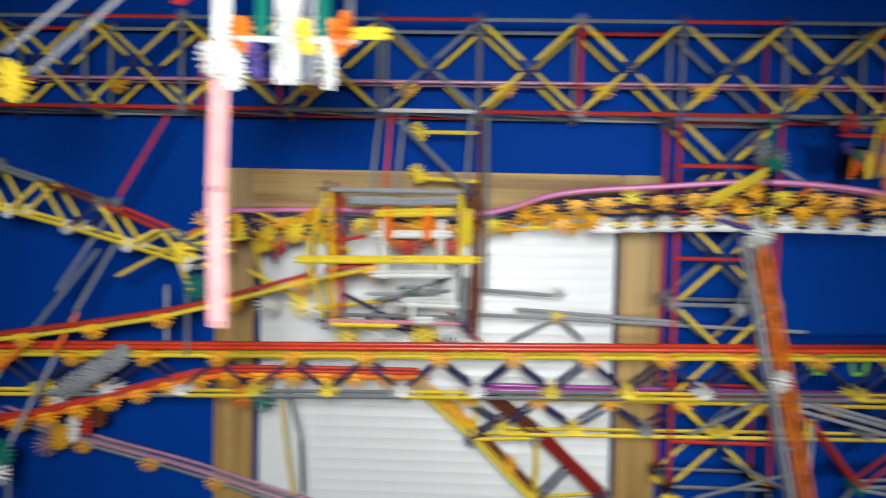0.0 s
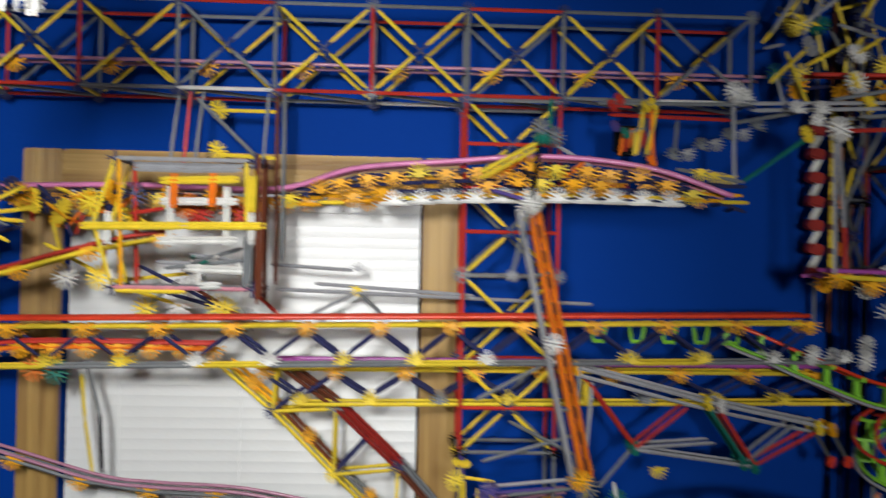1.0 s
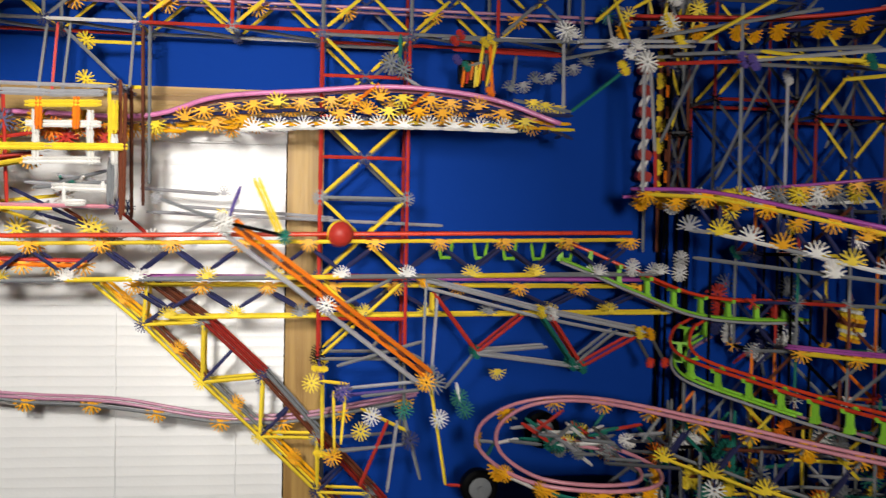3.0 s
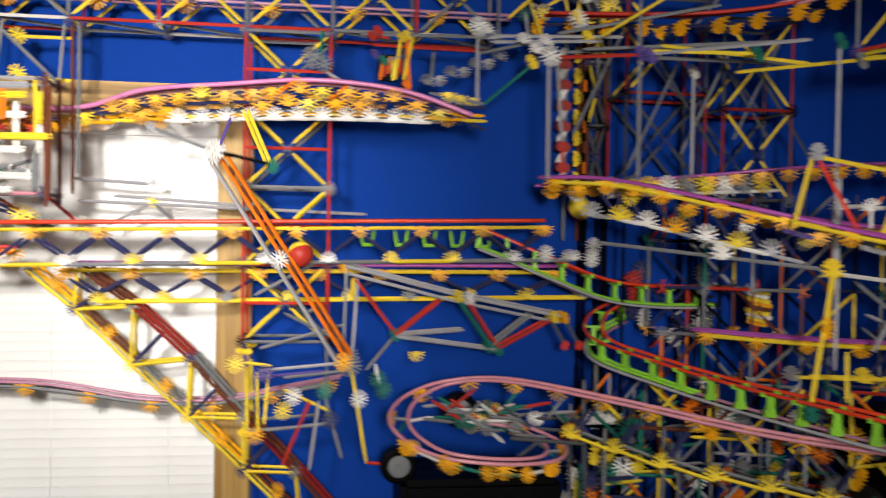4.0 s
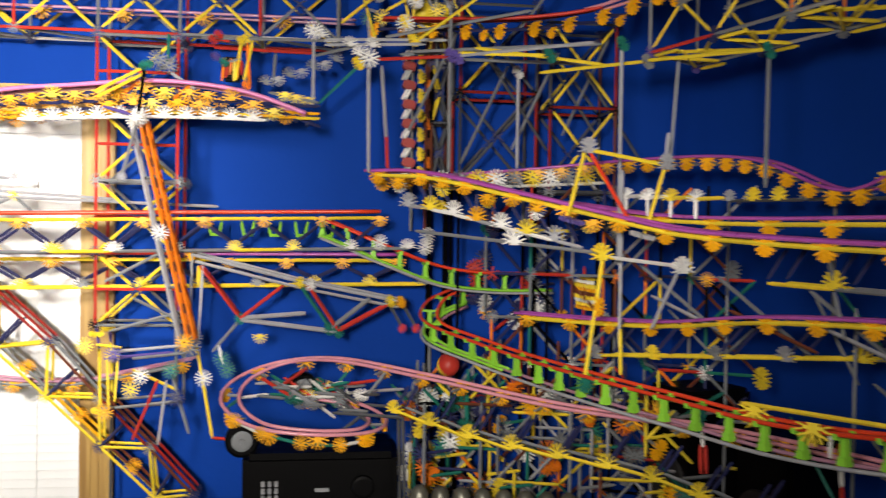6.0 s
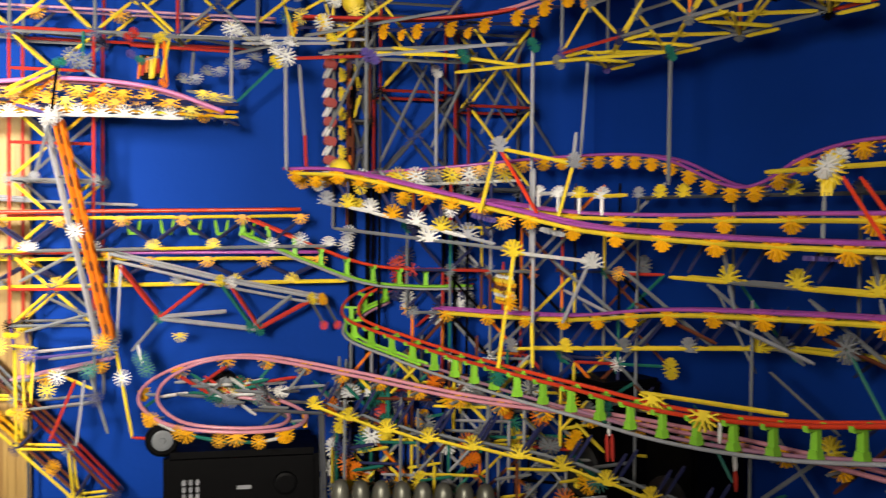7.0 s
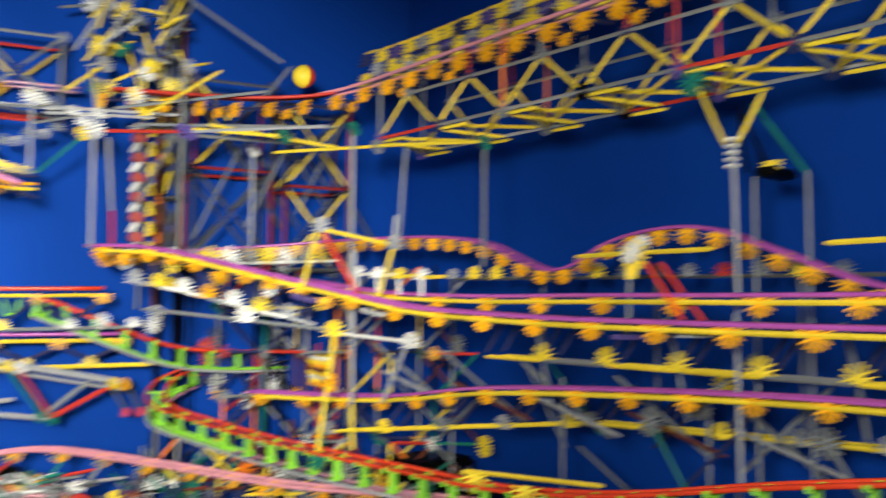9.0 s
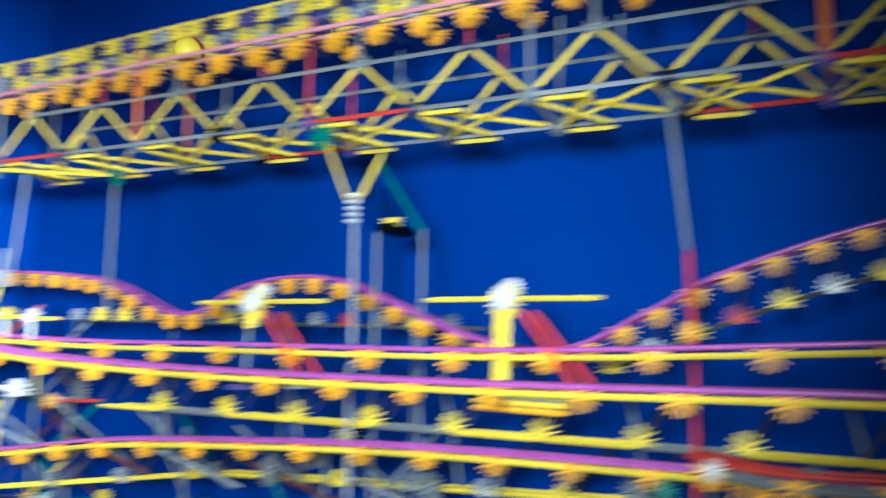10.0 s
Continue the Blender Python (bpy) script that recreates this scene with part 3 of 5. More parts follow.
# Upper grid rods are white to paint in overexposure; the top bar stays yellow.
for x0, z0, x1, z1, c, n in ((0.028, 1.812, 0.029, 1.772, "white", 2),
                            (0.029, 1.78, 0.029, 1.731, "white", 2),
                            (0.106, 1.813, 0.105, 1.784, "white", 2),
                            (0.105, 1.788, 0.106, 1.733, "white", 2),
                            (0.012, 1.737, 0.12, 1.74, "white", 2),
                            (0.016, 1.819, 0.124, 1.823, "yellow", 2),
                            (0.015, 1.791, 0.121, 1.793, "white", 2),
                            (0.035, 1.829, 0.035, 1.782, "orange", 2),
                            (0.088, 1.831, 0.087, 1.784, "orange", 2),
                            (0.052, 1.7, 0.134, 1.698, "white", 2),
                            (0.069, 1.706, 0.069, 1.676, "white", 1),
                            (0.124, 1.709, 0.124, 1.693, "white", 1),
                            (0.071, 1.676, 0.1, 1.677, "white", 2),
                            (-0.09, 1.755, 0.049, 1.758, "yellow", 2),
                            (0.049, 1.758, 0.161, 1.76, "yellow", 2),
                            (0.142, 1.828, 0.141, 1.779, "yellow", 2),
                            (0.14, 1.779, 0.14, 1.736, "white", 2),
                            (0.137, 1.733, 0.136, 1.676, "grey", 2),
                            (0.157, 1.839, 0.155, 1.662, "brown", 1),
                            (0.045, 1.835, 0.126, 1.838, "silver", 2),
                            (-0.019, 1.836, 0.048, 1.836, "silver", 2),
                            (-0.055, 1.776, -0.056, 1.731, "white", 2)):
    e = Vector((z0 - z1, 0, x1 - x0)).normalized() * 0.0052
    for k in range(n):
        o = e * (k - (n - 1) / 2)
        rod(cage, Vector((x0, 1.255 if c != "white" else 1.262, z0)) + o, Vector((x1, 1.255 if c != "white" else 1.262, z1)) + o, c)
cage.location = (0.038, 1.27, 1.659)
for k in range(9):
    rod(cage, (0.03 + rn.uniform(-0.04, 0.06), 1.3, 1.69 + rn.uniform(0, 0.03)), (0.04 + rn.uniform(-0.04, 0.08), 1.33, 1.7 + rn.uniform(0, 0.03)), ("white", "silver", "teal", "grey")[k % 4])
for k in range(6):
    star(cage, (0.02 + 0.02 * k, 1.305, 1.80 - 0.012 * (k % 3)), ("gold", "orange", "red")[k % 3], (rn.uniform(-1, 1), -1, 0.3))
rod(cage, (-0.045, 1.27, 1.667), (0.05, 1.27, 1.667), "yellow")
drive = thing("drive_linkage", (-0.03, 1.33, 1.6), "tangle of orange, navy and yellow rods beside the cage", "linkage")
for k in range(26):
    x = -0.25 + 0.2 * (k / 26)
    a = Vector((x, 1.36 + rn.uniform(-0.03, 0.04), 1.79 + rn.uniform(-0.03, 0.02)))
    b = a + Vector((rn.uniform(-0.05, 0.05), rn.uniform(-0.03, 0.03), rn.uniform(-0.04, 0.02)))
    rod(drive, a, b, ("orange", "navy", "yellow", "gold", "red")[k % 5])
    if k % 2:
        star(drive, a, ("gold", "navy", "yellow")[k % 3], (rn.uniform(-1, 1), -1, rn.uniform(-0.5, 0.5)))
for a, b, c in (((-0.2, 1.72), (-0.1, 1.665), "yellow"), ((-0.1, 1.665), (0.02, 1.68), "yellow"), ((-0.09, 1.66), (0.0, 1.63), "yellow"), ((-0.06, 1.69), (0.06, 1.63), "navy"),
                ((0.02, 1.66), (0.1, 1.61), "brown"), ((0.1, 1.665), (0.16, 1.61), "red"), ((-0.02, 1.65), (0.07, 1.625), "navy"), ((0.0, 1.67), (-0.05, 1.625), "grey"),
                ((-0.19, 1.76), (-0.17, 1.67), "yellow"), ((-0.1, 1.76), (-0.12, 1.67), "gold")):
    rod(drive, (a[0], 1.38, a[1]), (b[0], 1.39, b[1]), c)
    star(drive, (b[0], 1.385, b[1]), ("white", "yellow", "grey")[len(c) % 3], (rn.uniform(-0.5, 0.5), -1, 0))

cross = thing("cross_bar", (0.26, 1.43, 1.62), "pale grey rods with yellow connector before the blind", "frame")
for z0, z1, x0, x1 in ((1.695, 1.688, 0.13, 0.258), (1.656, 1.642, 0.14, 0.64), (1.666, 1.652, 0.2, 0.45)):
    rod(cross, (x0, 1.43, z0), (x1, 1.43, z1), "silver")
half(cross, (0.266, 1.43, 1.69), "silver", (0, -1, 0), (0, 0, 1), 0.55)
half(cross, (0.268, 1.43, 1.66), "yellow", (0.3, -1, 0), (0, 0, -1), 0.62)
rod(cross, (0.267, 1.43, 1.655), (0.19, 1.43, 1.615), "silver")
rod(cross, (0.267, 1.43, 1.655), (0.305, 1.43, 1.62), "grey")

# ---- left group ----
arch = thing("slanting_girder", (-0.6, 1.3, 1.75), "slanting girder of yellow rods with white connectors", "girder")
for y in (1.29, 1.34):
    up = [Vector((-0.64 + 0.085 * k, y, 1.888 - 0.019 * k - 0.002 * k * k)) for k in range(6)]
    lo = [Vector((-0.6 + 0.085 * k, y, 1.82 - 0.018 * k - 0.001 * k * k)) for k in range(5)]
    for k in range(5):
        rod(arch, up[k], up[k + 1], ("red", "grey", "brown")[k % 3])
        if k < 4:
            rod(arch, lo[k], lo[k + 1], "yellow")
        rod(arch, up[k], lo[k], "yellow")
        rod(arch, lo[k], up[k + 1], "yellow" if k % 2 else "navy")
        star(arch, lo[k], "white", (0, -1, 0.2), (0, 0, 1), 8, 360, 0.5)
        if k % 2:
            star(arch, up[k], "grey", (0, -1, 0), (0, 0, 1), 8, 360, 0.5)
for e in ((-0.2, 1.8), (-0.18, 1.77), (-0.2, 1.75), (-0.26, 1.69), (-0.22, 1.72), (-0.37, 1.71)):
    rod(arch, (-0.285, 1.3, 1.755), (e[0], 1.31, e[1]), "yellow")
rod(arch, (-0.27, 1.32, 1.7), (-0.27, 1.32, 1.6), "grey")
rod(arch, (-0.3, 1.32, 1.7), (-0.3, 1.32, 1.62), "silver")
star(arch, (-0.25, 1.3, 1.7), "teal")
stays = thing("stay_rods", (-0.52, 1.3, 1.43), "long grey and red stay rods with teal ends", "stay")
for a, b, c in (((-0.292, 1.94), (-0.358, 1.823), "red"), ((-0.358, 1.823), (-0.445, 1.69), "grey"), ((-0.39, 1.75), (-0.5, 1.61), "grey"), ((-0.5, 1.61), (-0.53, 1.575), "orange"), ((-0.53, 1.575), (-0.6, 1.48), "silver"),
                ((-0.365, 1.76), (-0.42, 1.66), "grey"), ((-0.42, 1.66), (-0.45, 1.6), "orange"), ((-0.45, 1.6), (-0.52, 1.46), "silver"), ((-0.52, 1.46), (-0.52, 1.03), "grey")):
    rod(stays, (a[0], 1.3, a[1]), (b[0], 1.29, b[1]), c)
star(stays, (-0.522, 1.285, 1.46), "teal")
star(stays, (-0.53, 1.285, 1.43), "white", (0.5, -1, 0.5))
left_run = thing("ball_track", (-0.55, 1.3, 1.62), "rising red hose track with yellow rods", "ball track")
track(left_run, [(-0.62, 1.3, 1.617), (-0.532, 1.3, 1.627), (-0.288, 1.3, 1.667), (-0.081, 1.3, 1.724), (-0.0, 1.31, 1.74)], "red", 0.03, "gold", 0.1, 0.012, bed="yellow")
curve_run = thing("ball_track", (-0.56, 1.34, 1.5), "low orange and red hose track with crowded clips", "ball track")
track(curve_run, [(-0.62, 1.33, 1.49), (-0.5, 1.33, 1.508), (-0.36, 1.34, 1.545), (-0.255, 1.35, 1.572), (-0.155, 1.35, 1.578), (0.06, 1.38, 1.575)], "red", 0.03, "gold", 0.045, 0.012, bed="orange")
for k in range(7):
    star(curve_run, (-0.44 + 0.013 * k, 1.31, 1.55 + 0.008 * k), "silver", (0.8, -0.6, 0.3 * (k % 2)), (0, 0, 1), 8, 360, 0.75)
for k in range(10):
    star(curve_run, (-0.5 + 0.02 * (k % 5), 1.37, 1.45 + 0.012 * k), ("brown", "gold", "white", "red")[k % 4], (rn.uniform(-1, 1), -1, 0.2))
drop_rods = thing("hanging_rods", (-0.12, 1.4, 1.38), "yellow and grey rods hanging before the blind", "rod")
for a, b, c in (((-0.155, 1.52), (-0.148, 1.45), "yellow"), ((-0.148, 1.45), (-0.135, 1.37), "yellow"), ((-0.148, 1.54), (-0.125, 1.46), "grey"), ((-0.125, 1.46), (-0.12, 1.37), "black")):
    rod(drop_rods, (a[0], 1.42, a[1]), (b[0], 1.42, b[1]), c)
star(drop_rods, (-0.2, 1.36, 1.535), "orange", (0.5, -1, 0))
star(drop_rods, (-0.17, 1.36, 1.53), "teal", (0.5, -1, 0.4))

# ---- bright near hanger ----
near = thing("hanging_support", (-0.095, 0.89, 1.69), "glare-paled red rod with white, teal and orange connectors hanging close by", "support")
# The red rod's glare is painted in: pale red below, white above.
for dx in (-0.006, 0, 0.006):
    rod(near, (-0.095 + dx, 0.893, 1.7), (-0.097 + dx, 0.893, 1.83), "glare_red")
    rod(near, (-0.097 + dx, 0.893, 1.825), (-0.094 + dx, 0.893, 1.965), "glare_red")
    rod(near, (-0.094 + dx, 0.893, 1.96), (-0.09 + dx, 0.893, 2.17), "white")
rod(near, (-0.09, 0.89, 2.17), (-0.088, 0.89, 2.594), "white")
for x, z, c in ((-0.1, 1.945, "white"), (-0.085, 1.935, "white"), (-0.085, 1.95, "white"), (-0.075, 1.97, "orange"), (-0.035, 1.955, "white"), (-0.03, 1.98, "white"), (-0.015, 1.968, "yellow"), (0.005, 1.94, "white"), (0.012, 1.968, "orange"), (0.022, 1.975, "orange"), (-0.06, 1.945, "violet"), (-0.14, 2.015, "red")):
    star(near, (x, 0.885 + 0.02 * ((x * 700) % 1), z), c, (1, -0.4 + 0.3 * math.sin(x * 90), 0.1), (0, 0, 1), 8, 360, 0.75)
for x, c in ((-0.062, "teal"), (-0.056, "teal"), (-0.044, "white"), (-0.037, "white"), (-0.031, "white"), (-0.025, "white"), (-0.012, "silver"), (-0.004, "teal"), (0.002, "teal")):
    rod(near, (x, 0.9, 1.965 if c == "teal" else 1.925), (x + 0.002, 0.9, 2.12), c)
for x in (0.002, 0.008):
    rod(near, (x, 0.895, 1.92), (x, 0.895, 1.97), "white")
rod(near, (-0.09, 0.89, 1.965), (0.03, 0.9, 1.965), "white")
for dz in (0, 0.006):
    rod(near, (0.024, 0.9, 1.97 + dz), (0.06, 0.9, 1.97 + dz), "yellow")
rod(near, (0.022, 0.91, 1.975), (0.018, 0.91, 2.12), "grey")
for a, b in (((-0.33, 1.96), (-0.2, 2.05)), ((-0.3, 1.94), (-0.17, 2.04))):
    rod(near, (a[0], 0.95, a[1]), (b[0], 0.93, b[1]), "silver")
rod(near, (-0.2, 0.93, 2.05), (-0.09, 0.89, 2.12), "silver")
star(near, (-0.325, 0.945, 1.935), "yellow")
star(near, (-0.318, 0.945, 1.93), "yellow", (1, -0.4, 0))

near.location, near.scale = (-0.0657, 0.7955, 1.7044), (0.88, 0.88, 0.88)

# ---- grey fan truss ----
fan = thing("fan_truss", (0.6, 1.36, 1.38), "flat truss of paired grey rods and red zigzags", "truss")
for dy, dz in ((-0.012, 0), (0.012, 0.004), (0.0, -0.012)):
    rod(fan, (0.594, 1.36 + dy, 1.553 + dz), (0.8, 1.36 + dy, 1.502 + dz), "silver")
    rod(fan, (0.8, 1.36 + dy, 1.502 + dz), (0.985, 1.36 + dy, 1.466 + dz), "silver")
for y in (1.345, 1.375):
    for a, b, c in (((0.618, 1.53), (0.69, 1.435), "red"), ((0.69, 1.432), (0.768, 1.494), "red"), ((0.815, 1.495), (0.872, 1.41), "red"), ((0.873, 1.41), (0.965, 1.46), "red"),
                    ((0.80, 1.495), (0.86, 1.41), "teal"), ((0.86, 1.415), (0.93, 1.47), "grey"), ((0.69, 1.433), (0.81, 1.442), "silver"), ((0.69, 1.43), (0.87, 1.407), "silver")):
        rod(fan, (a[0], y, a[1]), (b[0], y, b[1]), c)
    for x, z, c in ((0.69, 1.432, "teal"), (0.872, 1.407, "teal"), (0.855, 1.412, "teal"), (0.6, 1.55, "gold"), (0.8, 1.5, "yellow"), (0.82, 1.497, "white"), (0.97, 1.466, "yellow"), (0.99, 1.464, "gold")):
        star(fan, (x, y, z), c, (0.5, -1, 0.3), (0, 0, 1), 8, 360, 0.5)
    rod(fan, (0.615, y, 1.53), (0.616, y, 1.5), "yellow")
rod(fan, (0.69, 1.36, 1.43), (0.64, 1.36, 1.37), "grey")
for dx in (0, 0.026):
    rod(fan, (0.965 + dx, 1.36, 1.466), (0.992 + dx, 1.355, 1.418), "iron")
    star(fan, (0.993 + dx, 1.352, 1.414), "scarlet", (0.2, -1, 0), (0, 0, 1), 8, 360, 0.42)
half(fan, (0.727, 1.35, 1.4), "yellow", (0, -1, 0), (0, 0, -1))
mast = thing("pivot_mast", (0.6, 1.36, 1.03), "grey, yellow and teal rods carrying the swinging arm", "mast")
for a, b, c in (((0.604, 1.555), (0.6, 1.385), "grey"), ((0.623, 1.53), (0.615, 1.39), "silver"), ((0.46, 1.372), (0.6, 1.384), "silver"), ((0.45, 1.36), (0.57, 1.37), "violet"), ((0.613, 1.385), (0.643, 1.21), "yellow"),
                ((0.57, 1.33), (0.6, 1.22), "grey"), ((0.5, 1.34), (0.58, 1.3), "yellow"), ((0.47, 1.27), (0.58, 1.28), "grey"), ((0.5, 1.36), (0.6, 1.37), "grey"), ((0.545, 1.32), (0.5, 1.21), "red"),
                ((0.56, 1.32), (0.545, 1.2), "silver"), ((0.455, 1.37), (0.458, 1.26), "yellow"), ((0.475, 1.37), (0.468, 1.28), "yellow"), ((0.48, 1.38), (0.435, 1.385), "yellow"), 
                ((0.55, 1.555), (0.45, 1.5), "grey"), ((0.5, 1.47), (0.6, 1.42), "grey"), ((0.46, 1.41), (0.6, 1.45), "grey")):
    rod(mast, (a[0], 1.345, a[1]), (b[0], 1.35, b[1]), c)
for x, z, c in ((0.517, 1.33, "white"), (0.628, 1.325, "white"), (0.5, 1.306, "yellow"), (0.47, 1.37, "violet"), (0.58, 1.29, "navy"), (0.57, 1.34, "teal"), (0.66, 1.36, "teal"), (0.67, 1.34, "teal"), (0.6, 1.39, "gold"), (0.61, 1.4, "grey"), (0.455, 1.265, "gold"), (0.42, 1.385, "yellow")):
    star(mast, (x, 1.33, z), c, (0.15, -1, 0.1), (0, 0, 1), 8, 360, 0.72)
rod(mast, (0.643, 1.345, 1.212), (0.69, 1.343, 1.208), "red")
rod(mast, (0.655, 1.33, 1.385), (0.662, 1.33, 1.35), "white")


def wheel(at):
    w = thing("tyre_wheel", at, "small black rubber wheel with grey hub", "wheel")
    m = Matrix.Translation(at) @ frame_of((0.1, -1, 0))
    bm = bmesh.new()
    rings(bm, [(-0.012, 0.026), (-0.009, 0.031), (0.009, 0.031), (0.012, 0.026)], 24)
    put("tyre", mesh_of(bm, "tyre", "black"), w, m)
    bm = bmesh.new()
    rings(bm, [(-0.01, 0.019), (0.0135, 0.019), (0.0145, 0.015), (0.0145, 0.006), (0.018, 0.005)], 20)
    put("hub", mesh_of(bm, "hub", "grey"), w, m)
    return w


wheel((0.697, 1.342, 1.208))
hub_wheel = wheel((0.805, 1.36, 1.3))
rod(hub_wheel, (0.805, 1.36, 1.3), (0.865, 1.268, 1.291), "iron", "axle")

# ---- spiral and front tracks ----
spiral = thing("spiral_track", (0.8, 1.2, 1.28), "pink hose spiral with orange clips running into a long double track", "ball track")
track(spiral, [(1.6, 0.42, 1.325), (1.53, 0.62, 1.325), (1.4, 0.86, 1.324), (1.21, 1.03, 1.328), (1.02, 1.17, 1.352), (0.87, 1.265, 1.368), (0.77, 1.295, 1.358), (0.702, 1.26, 1.333), (0.69, 1.2, 1.305), (0.74, 1.14, 1.28), (0.83, 1.125, 1.269), (0.915, 1.15, 1.266), (0.937, 1.21, 1.274), (0.885, 1.26, 1.292), (0.79, 1.265, 1.304)], "pink", 0.03, "gold", 0.075, 0.012, r=0.0032)
core = thing("spiral_core", (0.82, 1.21, 1.03), "teal, white and grey rods and connectors inside the spiral", "support")
for k in range(34):
    a = Vector((0.845 + rn.uniform(-0.085, 0.08), 1.225 + rn.uniform(-0.04, 0.05), 1.315 + rn.uniform(-0.03, 0.03)))
    d = Vector((rn.choice((0.05, -0.05, 0.07, 0.03)), rn.uniform(-0.02, 0.02), rn.choice((0.0, 0.004, 0.035, -0.04))))
    rod(core, a, a + d, ("teal", "grey", "silver", "white", "grey", "red", "iron")[k % 7])
    if k % 3 == 0:
        star(core, a, ("teal", "white", "grey", "yellow")[(k // 3) % 4], (rn.uniform(-0.7, 0.7), -1, rn.uniform(0, 1)), (0, 0, 1), 8, 360, 0.62)
for y in (1.18, 1.27):
    rod(core, (0.985, y, 1.03), (0.985, y, 1.15), "iron")
    rod(core, (0.985, y, 1.15), (0.98, y, 1.28), "iron")
    rod(core, (0.98, y, 1.28), (0.86, y, 1.29), "iron")
for k in range(12):
    a = 2 * math.pi * k / 12
    q = Vector((0.81 + 0.125 * math.cos(a), 1.2 + 0.085 * math.sin(a), 1.276 - 0.03 * math.sin(a + 2.4)))
    rod(core, q, Vector((0.81 + 0.125 * math.cos(a + 0.5), 1.2 + 0.085 * math.sin(a + 0.5), 1.276 - 0.03 * math.sin(a + 2.9))), ("teal", "white", "teal")[k % 3])
    if 6 < k < 12:
        star(core, q + Vector((0, -0.012, 0.004)), "gold", (0.2, -1, 0.5), (0, 0, 1), 8, 360, 0.58)
low_beam = thing("star_beam", (1.1, 1.1, 1.25), "yellow rod beam with yellow star connectors under the double track", "beam")
lb = smooth_path([(0.98, 1.23, 1.285), (1.104, 1.12, 1.262), (1.24, 1.02, 1.25), (1.332, 0.95, 1.24), (1.44, 0.8, 1.22), (1.5, 0.62, 1.21)])
for k, (p, d) in enumerate(along(lb, 0.078)):
    for s in (-1, 1):
        q = p + side_of(d) * 0.016 * s
        if s > 0:
            half(low_beam, q, "yellow", side_of(d), (0, 0, 1), 0.82)
        rod(low_beam, q, q + d * 0.078 + Vector((0, 0, -0.005)), "yellow" if s > 0 else "grey")
        rod(low_beam, q, q + d * 0.03 + Vector((0, 0, 0.05)), "navy")
clip = thing("rail_clamp", (1.354, 0.925, 1.28), "teal connector with red and white peg on the double track", "clamp")
star(clip, (1.372, 0.865, 1.338), "teal", (1, -1, 0))
rod(clip, (1.374, 0.862, 1.328), (1.376, 0.862, 1.3), "white")
rod(clip, (1.478, 0.698, 1.342), (1.48, 0.696, 1.312), "red")
rod(clip, (1.48, 0.696, 1.314), (1.481, 0.695, 1.288), "white")
rod(clip, (1.481, 0.695, 1.29), (1.482, 0.694, 1.262), "red")
for e in (-0.004, 0.004):
    rod(clip, (1.376 + e, 0.862, 1.302), (1.378 + e, 0.862, 1.262), "red")


def green_run(name, pts, label, spine):
    """Red hose rails on flared lime green blocks over pale under-rails; spine: share of the run with a lime bar at the foot."""
    t = thing(name, pts[0], label, "ball track")
    path = smooth_path(pts)
    dirs = [side_of((path[min(i + 1, len(path) - 1)] - path[max(i - 1, 0)]).normalized()) for i in range(len(path))]
    for s in (-1, 1):
        tube("rail", [p + d * 0.016 * s for p, d in zip(path, dirs)], 0.003, "scarlet", t)
        tube("under_rail", [p - Vector((0, 0, 0.038)) + d * 0.014 * s for p, d in zip(path, dirs)], 0.0026, "silver" if s > 0 else "lilac", t)
    if "block" not in CACHE:
        bm = bmesh.new()
        for z0, z1, w0, w1, x in ((-0.037, -0.027, 0.0066, 0.0044, 0.0062), (-0.0272, -0.005, 0.0044, 0.0034, 0.004)):
            for v in box(bm, (-x, -1, z0), (x, 1, z1)):
                v.co.y *= w0 if v.co.z < (z0 + z1) / 2 else w1
        box(bm, (-0.018, -0.0032, -0.0062), (0.018, 0.0032, -0.002))
        for x in (-0.016, 0.016):
            box(bm, (x - 0.0034, -0.0032, -0.004), (x + 0.0034, 0.0032, 0.0008))
        CACHE["block"] = mesh_of(bm, "block", "lime")
    for p, d in along(path, 0.054):
        w = side_of(d)
        put("block", CACHE["block"], t, Matrix.Translation(p) @ Matrix((w, Vector((-w.y, w.x, 0)), Vector((0, 0, 1)))).transposed().to_4x4())
    n = int(len(path) * spine)
    for s in (-1, 1):
        tube("spine", [p - Vector((0, 0, 0.033)) - d * 0.009 * s for p, d in zip(path[:n], dirs)], 0.0026, "lime", t)
    return t


GREEN = "red hose track on lime green blocks with white under-rail"
green_run("green_track", [(0.84, 1.385, 1.622), (0.9, 1.37, 1.598), (0.961, 1.36, 1.571), (1.066, 1.37, 1.533), (1.171, 1.38, 1.52), (1.29, 1.38, 1.52)], GREEN, 1.0)
green_run("green_track", [(1.12, 1.42, 1.49), (1.06, 1.38, 1.465), (1.045, 1.31, 1.432), (1.12, 1.2, 1.407), (1.185, 1.1, 1.392), (1.25, 0.95, 1.385), (1.32, 0.82, 1.378), (1.385, 0.68, 1.374), (1.45, 0.52, 1.39), (1.52, 0.325, 1.43), (1.6, 0.1, 1.47)], GREEN, 0.24)
hooks = thing("lime_clips", (0.66, 1.39, 1.58), "lime green clips under the red railed beam", "clip")
for x in (0.64, 0.70, 0.75, 0.80, 0.85):
    for dx in (-0.012, 0.012):
        rod(hooks, (x + dx, 1.385, 1.615), (x + dx * 0.6, 1.385, 1.585), "lime")
    rod(hooks, (x - 0.009, 1.385, 1.588), (x + 0.009, 1.385, 1.588), "lime")
topper = thing("yellow_clamp", (1.4, 0.62, 1.38), "yellow rod and star clamped over the red rails", "clamp")
